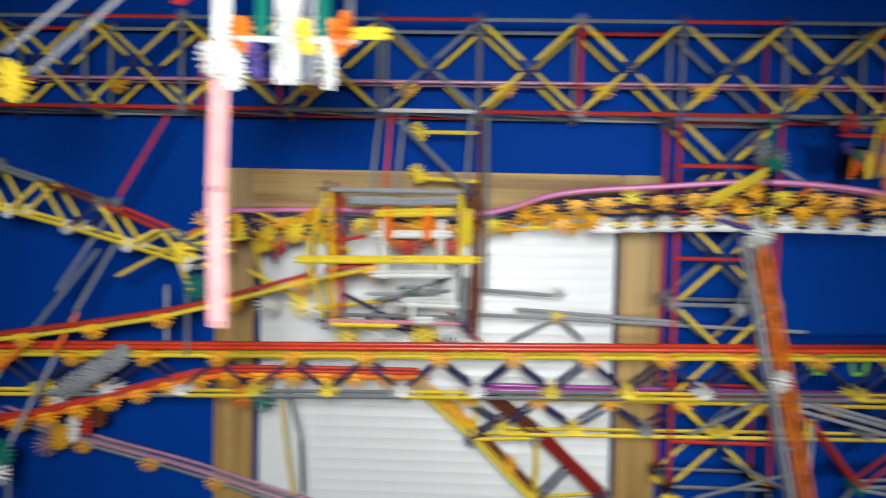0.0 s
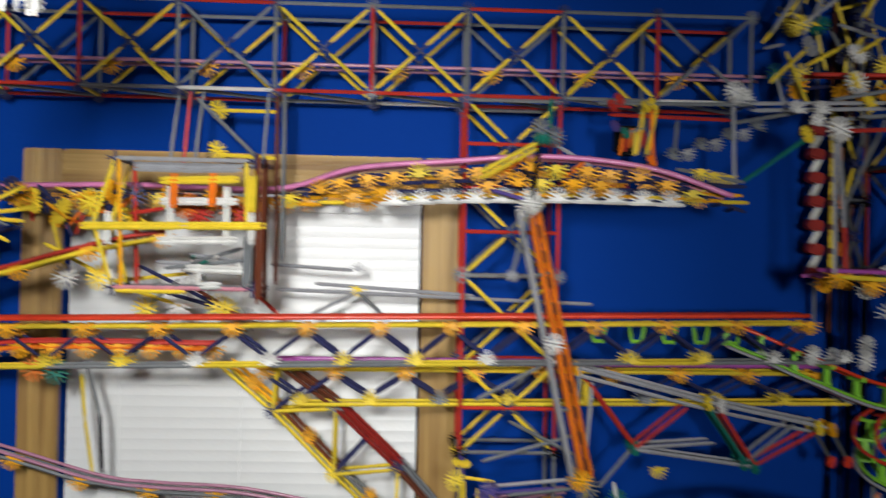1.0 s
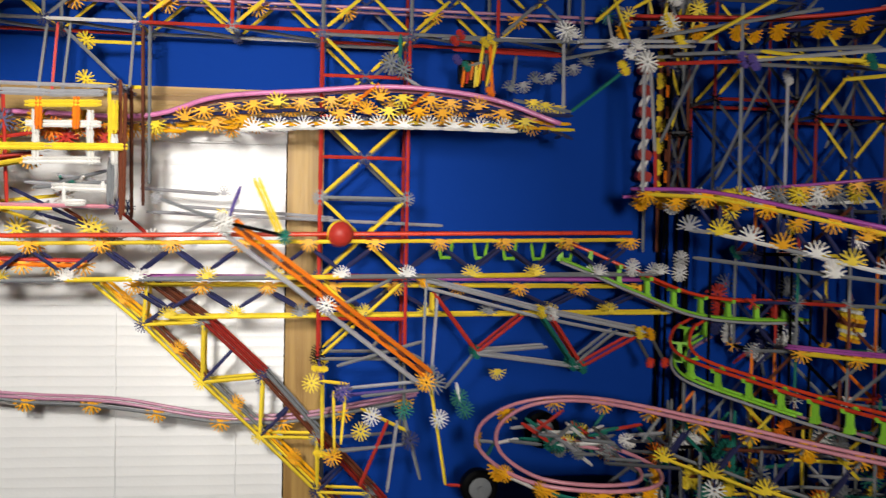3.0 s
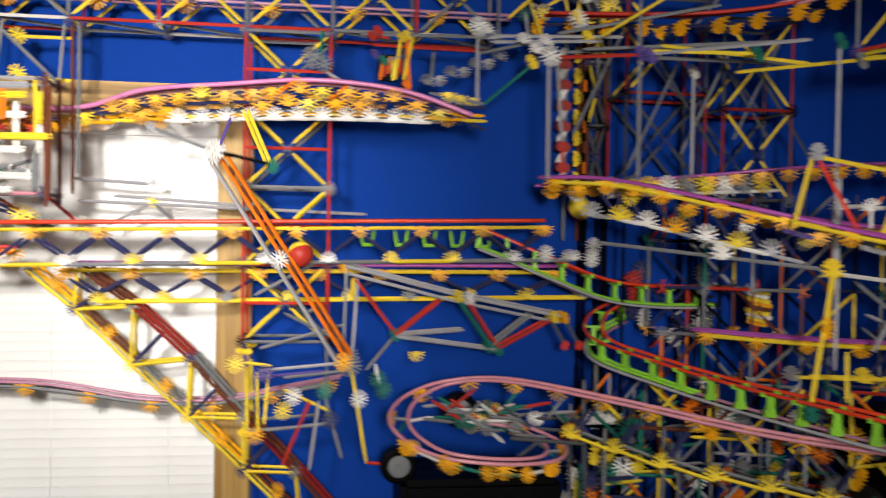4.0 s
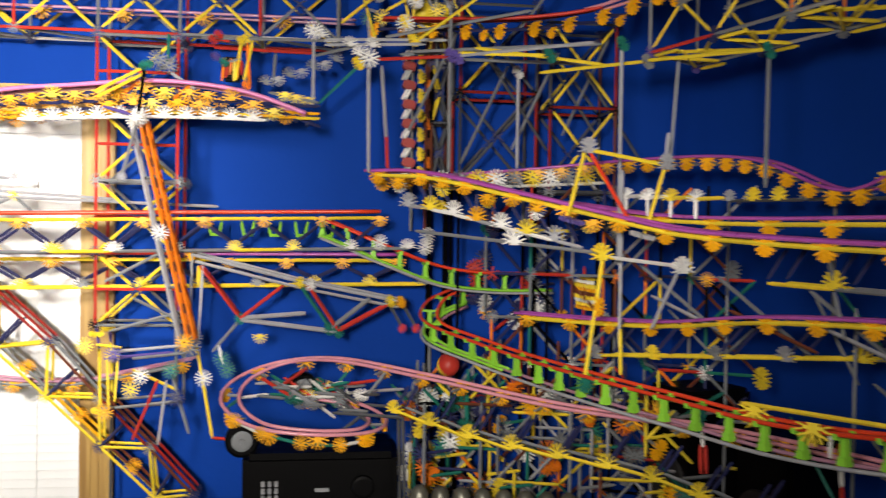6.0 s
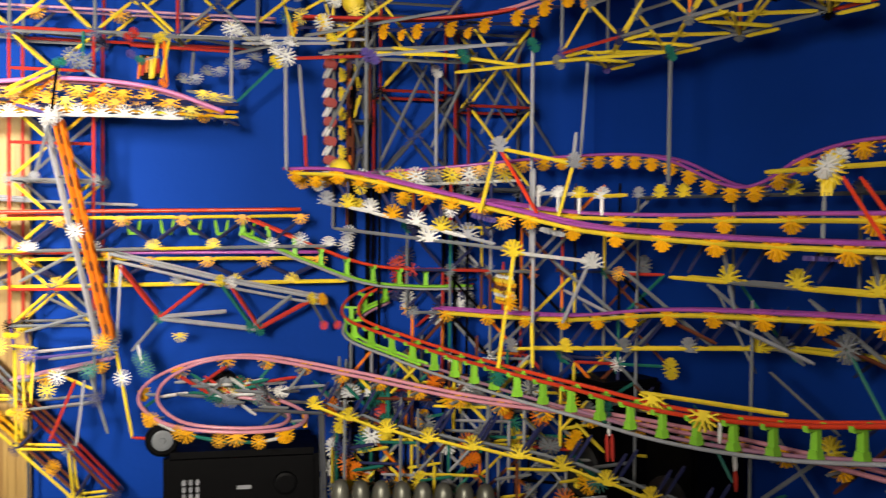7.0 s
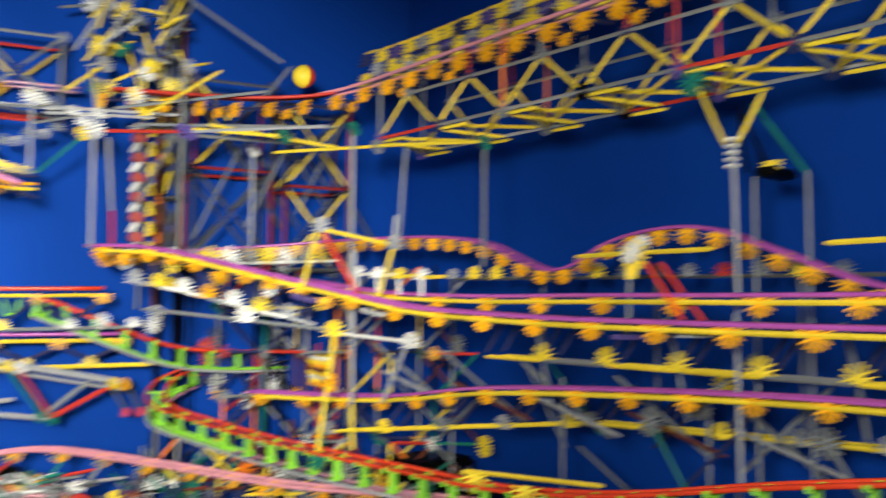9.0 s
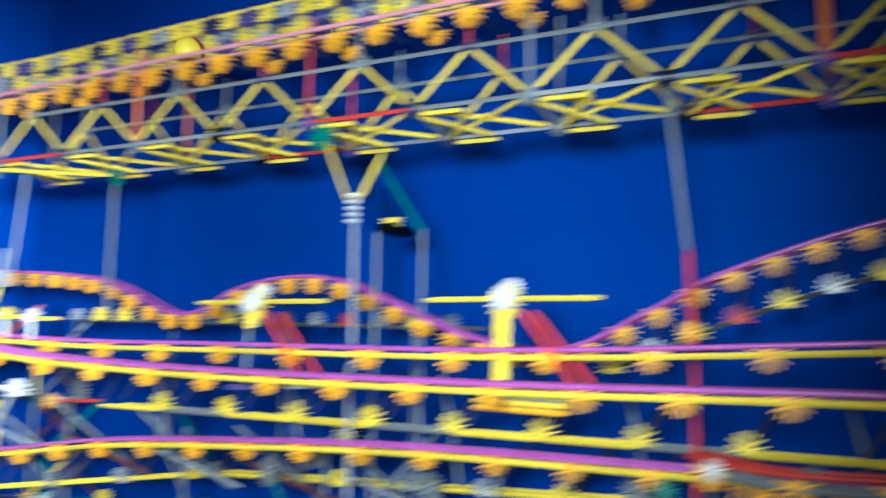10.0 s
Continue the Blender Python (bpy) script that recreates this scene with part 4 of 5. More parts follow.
rod(topper, (1.36, 0.72, 1.39), (1.44, 0.52, 1.4), "yellow")
for y in (0.7, 0.6):
    half(topper, (1.495 - (y + 0.05) * 0.17, y, 1.385), "yellow", (-0.8, -0.6, 0.2), (0, 0, -1), 0.9)
rod(topper, (1.405, 0.6, 1.38), (1.405, 0.6, 1.35), "white")


# ---- lift column ----
def lift(x, y, z0, z1):
    t = thing("lift_chain", (x, y, z0), "upright lift of red buckets with white and yellow clips", "lift")
    rod(t, (x + 0.03, y + 0.01, z0 - 0.1), (x + 0.03, y + 0.01, z1 + 0.1), "brown")
    rod(t, (x + 0.036, y - 0.01, z0 - 0.1), (x + 0.036, y - 0.01, z1 + 0.1), "black")
    rod(t, (x, y, z0 - 0.1), (x, y, z1 + 0.2), "grey")
    n = int((z1 - z0) / 0.037)
    if "bucket" not in CACHE:
        bm = bmesh.new()
        box(bm, (-0.013, -0.012, -0.0095), (0.013, 0.012, 0.0095), None, 0.003)
        CACHE["bucket"] = mesh_of(bm, "bucket", "maroon")
    for k in range(n):
        z = z0 + (z1 - z0) * k / n
        put("bucket", CACHE["bucket"], t, Matrix.Translation((x - 0.008, y - 0.012, z)) @ Matrix.Rotation(0.3, 4, "Y"))
        for e in (0, 0.007):
            rod(t, (x - 0.024 + e, y - 0.03, z + 0.008), (x - 0.013 + e, y - 0.03, z + 0.028), "white")
        half(t, (x + 0.012, y - 0.03, z + 0.016), "yellow", (0.6, -1, 0), (1, 0, 0))
        half(t, (x + 0.032, y - 0.02, z), "orange" if k % 2 else "brown", (0.8, -1, 0), (1, 0, 0), 0.5)


lift(1.018, 1.47, 1.7, 1.972)
pole = thing("support_poles", (0.917, 1.2, 1.69), "two grey poles with white star connectors", "pole")
rod(pole, (0.915, 1.2, 1.89), (0.917, 1.2, 1.7), "silver")
rod(pole, (0.94, 1.24, 1.89), (0.95, 1.24, 1.76), "silver")
rod(pole, (0.95, 1.24, 1.77), (0.953, 1.24, 1.7), "red")
for x, y, z in ((0.915, 1.19, 1.893), (0.82, 1.31, 1.962), (0.985, 1.28, 1.975)):
    star(pole, (x, y, z), "white", (0.1, -1, 0.15), (0, 0, 1), 8, 360, 0.82)
for x, y, z in ((0.9, 1.215, 1.905), (0.885, 1.25, 1.928), (0.925, 1.26, 1.93), (0.835, 1.31, 1.955)):
    half(pole, (x, y, z), "white", (0.3, -1, 0.15), (0, 0, 1))
rod(pole, (0.82, 1.32, 1.96), (0.82, 1.31, 1.825), "silver")

top_frame = thing("top_frame", (1.0, 1.28, 1.9), "frame of long grey rods over the lift", "frame")
for a, b, c in (((0.62, 1.33, 1.945), (0.84, 1.31, 1.945), "grey"), ((0.84, 1.3, 1.945), (1.06, 1.27, 1.947), "silver"), ((0.84, 1.3, 1.935), (1.02, 1.26, 1.936), "silver"), ((0.93, 1.2, 1.893), (1.05, 1.155, 1.894), "red"), ((1.05, 1.155, 1.894), (1.26, 1.03, 1.9), "silver"),
                ((1.05, 1.155, 1.9), (1.2, 1.07, 1.885), "yellow"), ((1.0, 1.3, 1.93), (1.3, 1.2, 1.935), "grey"), ((1.05, 1.155, 1.89), (1.35, 1.2, 1.9), "grey"), ((1.05, 1.16, 1.98), (1.05, 1.155, 1.7), "grey"), ((0.98, 1.33, 1.93), (1.36, 1.3, 1.96), "grey"),
                ((1.1, 1.2, 1.92), (1.3, 1.1, 1.88), "yellow"), ((1.2, 1.14, 1.87), (1.4, 1.05, 1.885), "yellow"), ((0.95, 1.28, 1.95), (1.2, 1.2, 1.99), "grey"), ((1.0, 1.2, 1.93), (1.1, 1.1, 1.99), "yellow"), ((1.307, 1.034, 1.9), (1.307, 1.034, 1.7), "silver"),
                ((1.307, 1.034, 1.7), (1.307, 1.034, 1.55), "silver"), ((1.476, 0.886, 1.867), (1.482, 0.9, 1.67), "grey"), ((1.36, 1.06, 1.882), (1.476, 0.886, 1.869), "yellow"), ((1.4, 1.03, 1.88), (1.385, 1.02, 1.72), "grey"), ((1.2, 1.3, 1.9), (1.2, 1.3, 1.72), "silver"),
                ((0.64, 1.34, 1.93), (0.82, 1.33, 1.925), "red"), ((0.82, 1.33, 1.92), (0.9, 1.27, 1.93), "grey"), ((0.83, 1.31, 1.83), (0.9, 1.25, 1.89), "teal"), ((0.74, 1.33, 1.85), (0.83, 1.3, 1.83), "grey"), ((0.7, 1.36, 1.93), (0.7, 1.36, 1.87), "grey"), ((0.75, 1.36, 1.93), (0.745, 1.36, 1.87), "grey")):
    rod(top_frame, a, b, c)
for x, y, z, c in ((1.05, 1.15, 1.895, "violet"), (1.06, 1.14, 1.89, "violet"), (1.307, 1.03, 1.9, "teal"), (1.2, 1.07, 1.885, "teal"), (1.476, 0.885, 1.867, "teal"), (1.2, 1.3, 1.9, "white"), (1.36, 1.06, 1.88, "grey"), (0.9, 1.25, 1.895, "yellow"), (1.0, 1.27, 1.945, "yellow"), (0.985, 1.28, 1.98, "yellow")):
    star(top_frame, (x, y, z), c, (0.5, -1, 0.3), (0, 0, 1), 8, 360, 0.6)
for k in range(7):
    half(top_frame, (0.735 + 0.021 * k, 1.33, 1.868 + 0.008 * k), ("grey", "silver")[k % 2], (0.2, -1, 0), (0.3, 0, -1 if k % 2 else 1), 0.65)
for k in range(3):
    half(top_frame, (0.77 + 0.02 * k, 1.31, 1.845 - 0.004 * k), "yellow", (0, -1, 0), (0, 0, -1))
motor = thing("trip_lever", (0.69, 1.33, 1.88), "yellow and orange lever with red and teal ends", "lever")
for a, b, c in (((0.69, 1.945), (0.68, 1.87), "yellow"), ((0.7, 1.94), (0.705, 1.86), "orange"), ((0.71, 1.945), (0.695, 1.87), "yellow"), ((0.64, 1.945), (0.67, 1.94), "red"), ((0.66, 1.9), (0.69, 1.91), "grey")):
    rod(motor, (a[0], 1.33, a[1]), (b[0], 1.33, b[1]), c)
for x, z, c in ((0.7, 1.945, "yellow"), (0.69, 1.94, "yellow"), (0.65, 1.95, "red"), (0.64, 1.94, "red"), (0.7, 1.86, "orange"), (0.66, 1.9, "teal"), (0.645, 1.91, "violet")):
    star(motor, (x, 1.32, z), c, (0.5, -1, 0.3), (0, 0, 1), 8, 360, 0.42)

bm = bmesh.new()
box(bm, (0.652, 1.34, 1.872), (0.69, 1.372, 1.915), None, 0.006)
put("motor_case", mesh_of(bm, "motor_case", "black"), motor, Matrix(), "small black motor case")
for k in range(6):
    rod(motor, (0.655 + 0.007 * k, 1.332, 1.868 + 0.006 * (k % 3)), (0.66 + 0.006 * k, 1.33, 1.91 - 0.004 * (k % 2)), ("orange", "red", "orange", "yellow")[k % 4])

# ---- corner lattice ----
CORNERS = "corner tower of red, grey and yellow rods"
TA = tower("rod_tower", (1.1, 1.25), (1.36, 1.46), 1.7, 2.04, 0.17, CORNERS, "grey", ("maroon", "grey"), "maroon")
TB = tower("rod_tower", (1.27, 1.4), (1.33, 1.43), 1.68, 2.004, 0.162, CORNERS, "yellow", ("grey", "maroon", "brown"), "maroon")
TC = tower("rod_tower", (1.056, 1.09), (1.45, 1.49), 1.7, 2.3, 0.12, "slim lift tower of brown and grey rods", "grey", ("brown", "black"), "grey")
for t, xs, ys, z in ((TA, (1.1, 1.25), (1.36, 1.46), 1.7), (TB, (1.27, 1.4), (1.33, 1.43), 1.68), (TC, (1.056, 1.09), (1.45, 1.49), 1.7)):
    for x in xs:
        for y in ys:
            for k in range(4):
                rod(t, (x, y, z - (z - 1.03) * k / 4), (x, y, z - (z - 1.03) * (k + 1) / 4), "black")
for k in range(7):
    a = Vector((1.09 + 0.05 * k, 1.35, 1.98 - 0.03 * (k % 3)))
    rod(TA, a, a + Vector((0.13 if k % 2 else -0.09, 0, -0.19)), "iron" if k % 2 else "grey")
head_frame = thing("tower_head", (1.0, 1.36, 2.0), "crowded head of yellow rods and white connectors on the lift tower", "tower")
for k in range(56):
    a = Vector((1.0 + rn.uniform(-0.09, 0.09), 1.36 + rn.uniform(-0.05, 0.06), 2.06 + rn.uniform(-0.07, 0.12)))
    b = a + Vector((rn.uniform(-0.07, 0.07), rn.uniform(-0.03, 0.03), rn.uniform(-0.09, 0.09)))
    rod(head_frame, a, b, ("yellow", "grey", "yellow", "silver")[k % 4])
    if k % 3 == 0:
        star(head_frame, a, ("white", "yellow", "silver", "yellow", "navy", "teal", "grey")[(k // 3) % 7], (rn.uniform(-0.9, 0.9), -1, rn.uniform(-0.5, 0.5)), (0, 0, 1), 8, 360, 0.72)
for a, b in (((1.07, 1.36, 2.2), (1.24, 1.25, 2.06)), ((1.05, 1.4, 2.26), (1.06, 1.4, 1.9)), ((1.2, 1.3, 1.98), (1.26, 1.26, 2.06))):
    rod(head_frame, a, b, "grey")

# ---- heap of rods low in the corner ----
heap = thing("rod_lattice", (1.05, 1.3, 1.03), "dense low lattice of grey, yellow and orange rods", "lattice")
for k in range(150):
    x, y = 1.0 + 0.45 * rn.random(), 1.22 + 0.2 * rn.random()
    z = 1.05 + 0.27 * rn.random()
    a = Vector((x, y - max(0, x - 1.15) * 0.7, z))
    d = Vector(((0.05, 0, 0.05), (-0.05, 0, 0.05), (0.1, -0.03, 0), (0, 0, 0.107), (0.05, -0.05, 0.02))[k % 5])
    rod(heap, a, a + d, ("grey", "yellow", "navy", "grey", "teal", "yellow", "brown", "silver")[k % 8])
    if k % 2 == 0:
        star(heap, a, ("yellow", "gold", "white", "navy", "teal", "grey", "orange")[(k // 2) % 7], (rn.uniform(-1, 1), -1, rn.uniform(-0.6, 0.6)))
for x in (1.02, 1.12, 1.26):
    for y in (1.2, 1.4):
        rod(heap, (x, y - max(0, x - 1.15) * 0.7, 1.03), (x, y - max(0, x - 1.15) * 0.7, 1.3), "grey")
corner_lattice = thing("rod_lattice", (1.2, 1.4, 1.03), "dark crowded lattice of brown, grey and orange rods in the corner", "lattice")
rl = random.Random(17)


def knot(i, j, k):
    x = 1.02 + 0.07 * i
    return Vector((x, 1.32 + 0.07 * j - max(0, x - 1.2) * 0.55, 1.03 + 0.082 * k))


for i in range(8):
    for j in range(2):
        for k in range(8):
            p = knot(i, j, k)
            if i < 2 and k > 3:
                continue
            for di, dj, dk in ((1, 0, 0), (0, 1, 0), (0, 0, 1), (1, 0, 1), (1, 0, -1)):
                if k + dk < 0 or j + dj > 1 or rl.random() > (0.8 if dk == 1 and di == 0 else 0.42):
                    continue
                rod(corner_lattice, p, knot(i + di, j + dj, k + dk), rl.choice(("brown", "grey", "grey", "navy", "yellow", "orange", "red", "teal", "black", "silver")))
            if rl.random() < 0.6:
                star(corner_lattice, p, rl.choice(("gold", "orange", "yellow", "brown", "grey", "white", "navy", "red", "teal")), (rl.uniform(-1, 1), -1, rl.uniform(-0.5, 0.8)), (rl.uniform(-1, 1), 0, 1), 8 if rl.random() < 0.5 else 5, 360, 0.62)
mid = thing("spool_stack", (1.3, 1.36, 1.45), "stack of yellow connectors with red and navy rods", "stack")
for k in range(9):
    star(mid, (1.343 + 0.002 * (k % 3), 1.33, 1.457 + 0.0072 * k), ("gold", "yellow", "white", "yellow", "brown")[k % 5], (0.15, -0.12, 1), (1, 0.2 * k, 0), 8, 360, 1.0 if 1 < k < 7 else 0.8)
rod(mid, (1.343, 1.33, 1.457 - 0.13), (1.343, 1.33, 1.457 + 0.08), "red")
for k in range(14):
    a = Vector((1.1 + 0.2 * rn.random(), 1.43, 1.42 + 0.16 * rn.random()))
    rod(mid, a, a + Vector((rn.uniform(-0.06, 0.06), 0.02, rn.uniform(-0.05, 0.06))), ("grey", "red", "silver", "navy")[k % 4])
    star(mid, a, ("white", "navy", "grey", "red")[k % 4], (rn.uniform(-1, 1), -1, 0))
for x, y, z in ((0.946, 1.34, 1.578), (1.038, 1.36, 1.592), (1.032, 1.35, 1.57)):
    star(mid, (x, y - 0.02, z), "white", (0.2, -1, 0), (0, 0, 1), 8, 360, 0.7)

# ---- purple front track and its frame ----
front = thing("ball_track", (0.92, 1.23, 1.69), "long purple hose track on orange clips and yellow rods", "ball track")
FP = [(0.922, 1.25, 1.705), (1.018, 1.17, 1.699), (1.16, 1.05, 1.66), (1.288, 0.96, 1.625), (1.345, 0.86, 1.606), (1.4, 0.7, 1.596), (1.456, 0.525, 1.59), (1.56, 0.187, 1.586), (1.654, -0.122, 1.588), (1.72, -0.36, 1.585)]
track(front, FP, "purple", 0.03, "gold", 0.09, 0.012, r=0.0032, bed="yellow", crowd=0.4)
fp = smooth_path(FP)
for k, (p, d) in enumerate(along(fp, 0.046)):
    if 1.02 < p.y < 1.22:
        w = side_of(d)
        q = p + w * 0.012 - Vector((0, 0, 0.056))
        half(front, q, ("white", "yellow", "silver", "yellow", "white", "gold")[k % 6], w, (0, 0, 1), 0.84)
        rod(front, q - Vector((0, 0, 0.005)), q + d * 0.046 - Vector((0, 0, 0.005)), ("white", "white", "silver")[k % 3])
        rod(front, p - w * 0.012 - Vector((0, 0, 0.016)), p + d * 0.03 - w * 0.012 - Vector((0, 0, 0.055)), "navy")
        if k % 2:
            half(front, q - w * 0.03 - Vector((0, 0, 0.004)), ("grey", "yellow", "navy")[k // 2 % 3], w, (0, 0, 1), 0.7)
            rod(front, p + w * 0.014 - Vector((0, 0, 0.018)), q + Vector((0, 0, 0.006)), "navy")
gate = thing("gate_frame", (1.28, 0.96, 1.6), "yellow and red rods forming a gate over the purple track", "frame")
for a, b, c in (((1.23, 0.965, 1.73), (1.205, 0.97, 1.625), "yellow"), ((1.34, 0.93, 1.7), (1.318, 0.95, 1.6), "yellow"), ((1.232, 0.965, 1.725), (1.338, 0.93, 1.702), "yellow"), ((1.235, 0.96, 1.72), (1.3, 0.955, 1.612), "scarlet"), ((1.34, 0.93, 1.7), (1.345, 0.93, 1.75), "silver")):
    rod(gate, a, b, c)
half(gate, (1.232, 0.958, 1.724), "silver", (0.5, -1, 0), (0, 0, 1), 0.85)
half(gate, (1.342, 0.928, 1.7), "silver", (0.6, -1, 0), (0, 0, 1), 0.85)
star(gate, (1.21, 0.965, 1.618), "violet", (0.2, -0.2, 1))
star(gate, (1.315, 0.95, 1.597), "silver", (0.2, -0.2, 1))
post = thing("yellow_post", (1.24, 0.96, 1.37), "tall yellow rods with star connectors", "post")
for a, b, c in (((1.254, 0.95, 1.565), (1.243, 0.955, 1.47), "yellow"), ((1.243, 0.955, 1.475), (1.232, 0.96, 1.38), "yellow"), ((1.29, 0.97, 1.455), (1.292, 0.97, 1.385), "yellow"), ((1.255, 0.955, 1.565), (1.394, 0.985, 1.55), "white"), ((1.39, 0.985, 1.55), (1.35, 1.0, 1.45), "silver"), ((1.31, 1.03, 1.7), (1.31, 1.03, 1.42), "silver"), ((1.0, 1.2, 1.6), (1.25, 0.96, 1.57), "grey")):
    rod(post, a, b, c)
half(post, (1.252, 0.948, 1.565), "yellow", (0.3, -1, 0.15), (0, 0, 1), 0.92)
half(post, (1.247, 0.953, 1.49), "gold", (0.3, -1, 0), (1, 0, 0), 0.7)
half(post, (1.394, 0.983, 1.545), "white", (0.3, -1, 0.15), (0, 0, 1), 0.95)
half(post, (1.14, 1.048, 1.585), "white", (0.3, -1, 0.15), (0, 0, 1), 0.95)
half(post, (1.233, 0.958, 1.378), "teal", (0.4, -1, 0.15), (0, 0, -1), 0.8)
for k in range(5):
    a = Vector((1.35 + 0.07 * k, 1.05 - 0.13 * k, 1.55 - 0.012 * k))
    rod(post, a, a + Vector((0.12, -0.05, -0.11)), "grey")
    rod(post, a + Vector((0.02, 0, -0.05)), a + Vector((0.1, -0.1, -0.1)), ("silver", "brown")[k % 2])

# ---- waved track and side structures ----
wave = thing("ball_track", (1.2, 1.36, 1.7), "waved purple hose track on orange clips along the wall", "ball track")
track(wave, [(0.93, 1.3, 1.695), (1.05, 1.34, 1.705), (1.22, 1.34, 1.72), (1.39, 1.27, 1.735), (1.487, 1.107, 1.733), (1.526, 0.98, 1.716), (1.563, 0.861, 1.67), (1.582, 0.796, 1.668), (1.604, 0.727, 1.7), (1.628, 0.65, 1.715), (1.652, 0.567, 1.711), (1.679, 0.481, 1.678), (1.715, 0.363, 1.632), (1.749, 0.251, 1.624), (1.777, 0.161, 1.665), (1.804, 0.072, 1.71), (1.85, -0.08, 1.757), (1.9, -0.24, 1.775)], "purple", 0.03, "gold", 0.045, 0.012)
wave_end = smooth_path([(1.76, 0.2, 1.6), (1.8, 0.072, 1.655), (1.85, -0.08, 1.705), (1.9, -0.24, 1.73)])
for k, (p, d) in enumerate(along(wave_end, 0.05)):
    half(wave, p, ("yellow", "white", "yellow", "red")[k % 4], RF, (0, 0, 1), 0.76)
    rod(wave, p, p + d * 0.05, "iron")
    rod(wave, p, p + Vector((0, 0, 0.04)) + d * 0.01, "navy")
ledge = thing("star_beam", (1.5, 1.06, 1.66), "dark rod ledge with grey, yellow and red fan connectors behind the waved track", "beam")
LEDGE = "silver yellow yellow grey grey silver yellow grey grey silver red grey yellow grey".split()
for k, col in enumerate(LEDGE):
    p = Vector((1.49, 1.08, 1.662)) + Vector((0.0165, -0.0505, -0.0008)) * k + RN * 0.03
    rod(ledge, p - Vector((0, 0, 0.004)), p + Vector((0.0165, -0.0505, -0.0048)), "iron")
    half(ledge, p, col, RF, (0, 0, 1), 0.8 if col == "yellow" else 0.68)
    if k % 4 == 0:
        rod(ledge, p, p - Vector((0, 0, 0.2)), "iron")
ribs = thing("white_ladder", (1.2, 1.32, 1.68), "white rods with dark connectors under the waved track", "ladder")
for k in range(9):
    x = 1.06 + 0.035 * k
    star(ribs, (x, 1.32, 1.695 + 0.002 * k), ("white", "grey", "yellow")[k % 3], (0, -1, 0.2))
    rod(ribs, (x, 1.32, 1.68 + 0.002 * k), (x + 0.035, 1.32, 1.682 + 0.002 * k), "white")
    rod(ribs, (x, 1.32, 1.71), (x + 0.02, 1.32, 1.685), "silver")
second = thing("ball_track", (1.3, 1.1, 1.63), "inner purple hose track with yellow rods and orange clips", "ball track")
track(second, [(1.27, 1.2, 1.655), (1.36, 1.0, 1.63), (1.43, 0.8, 1.622), (1.485, 0.6, 1.621), (1.601, 0.222, 1.619), (1.702, -0.108, 1.63), (1.78, -0.35, 1.64)], "purple", 0.028, "gold", 0.105, 0.012, bed="yellow")
for k in range(4):
    p = R(-0.35 + 0.055 * k, -0.07, 1.66 - 0.003 * k)
    half(second, p, ("white", "white", "yellow", "white")[k], (-0.8, -0.6, 0.1), (0, 0, 1))
    rod(second, p, p - Vector((0, 0, 0.03)), "white")
    rod(second, p, p + RD * 0.055, "white" if k < 2 else "yellow")
shelf_a = thing("star_beam", R(0, 0, 1.53), "beam of yellow and grey rods with yellow star connectors", "beam")
for k in range(-1, 10):
    p = Vector((1.495, 0.742, 1.537)) + Vector((0.0373, -0.1003, -0.0018)) * k
    for s in (0, 1):
        q = p + RN * 0.036 * s
        if s == 0 and k >= 0 and k != 8:
            half(shelf_a, q, "yellow", RF, (0, 0, 1), 0.86)
        rod(shelf_a, q - Vector((0, 0, 0.006)), q + Vector((0.0373, -0.1003, -0.0078)), "yellow" if k % 3 else "grey")
        rod(shelf_a, q, q + Vector((0.012, -0.03, 0.045)), "navy")
    if k % 2 == 0:
        rod(shelf_a, p, p + Vector((-0.01, 0.01, 0.06)), "grey")
        rod(shelf_a, p + Vector((0, 0, -0.01)), p + RN * 0.02 - Vector((0, 0, 0.07)), "grey")
lower_run = thing("ball_track", (1.35, 1.1, 1.45), "level lilac hose track with orange clips on yellow rods", "ball track")
track(lower_run, [(1.2, 1.28, 1.452), (1.3, 1.2, 1.45), (1.4, 1.051, 1.458), (1.46, 0.85, 1.485), (1.528, 0.632, 1.499), (1.602, 0.391, 1.508), (1.679, 0.137, 1.508), (1.749, -0.092, 1.505), (1.82, -0.33, 1.5)], "purple", 0.028, "gold", 0.085, 0.012, bed="yellow")
shelf_b = thing("star_beam", (1.393, 1.055, 1.394), "yellow rod beam with grey and yellow star connectors", "beam")
pb = [Vector((1.31, 1.15, 1.39)) + Vector((0.072, -0.079, 0.0091)) * k for k in range(5)] + [Vector((1.61, 0.79, 1.432)) + Vector((0.036, -0.1, 0.002)) * k for k in range(8)]
for k in range(len(pb) - 1):
    for s in (0, 1):
        q, e = pb[k] + RN * 0.035 * s, pb[k + 1] + RN * 0.035 * s
        if s == 0:
            half(shelf_b, q, ("silver", "yellow", "grey")[k % 3], RF, (0, 0, 1), 0.82)
        rod(shelf_b, q, e, "yellow")
        rod(shelf_b, q, (q + e) / 2 + Vector((0, 0, 0.06)), "navy")
back_lattice = thing("rod_lattice", R(0, 0.14, 1.03), "loose lattice of grey and brown rods near the wall", "lattice")
for k in range(46):
    s = -0.45 + 1.7 * rn.random()
    p = R(s, 0.06 + 0.14 * rn.random(), 1.08 + 0.48 * rn.random())
    rod(back_lattice, p, p + RD * rn.choice((0.12, -0.12, 0.08)) + Vector((0, 0, rn.choice((-0.1, -0.12, 0.07)))), ("grey", "grey", "brown", "navy", "teal")[k % 5])
    if k % 3 == 0:
        star(back_lattice, p, ("grey", "yellow", "grey")[k % 9 // 3], RF)
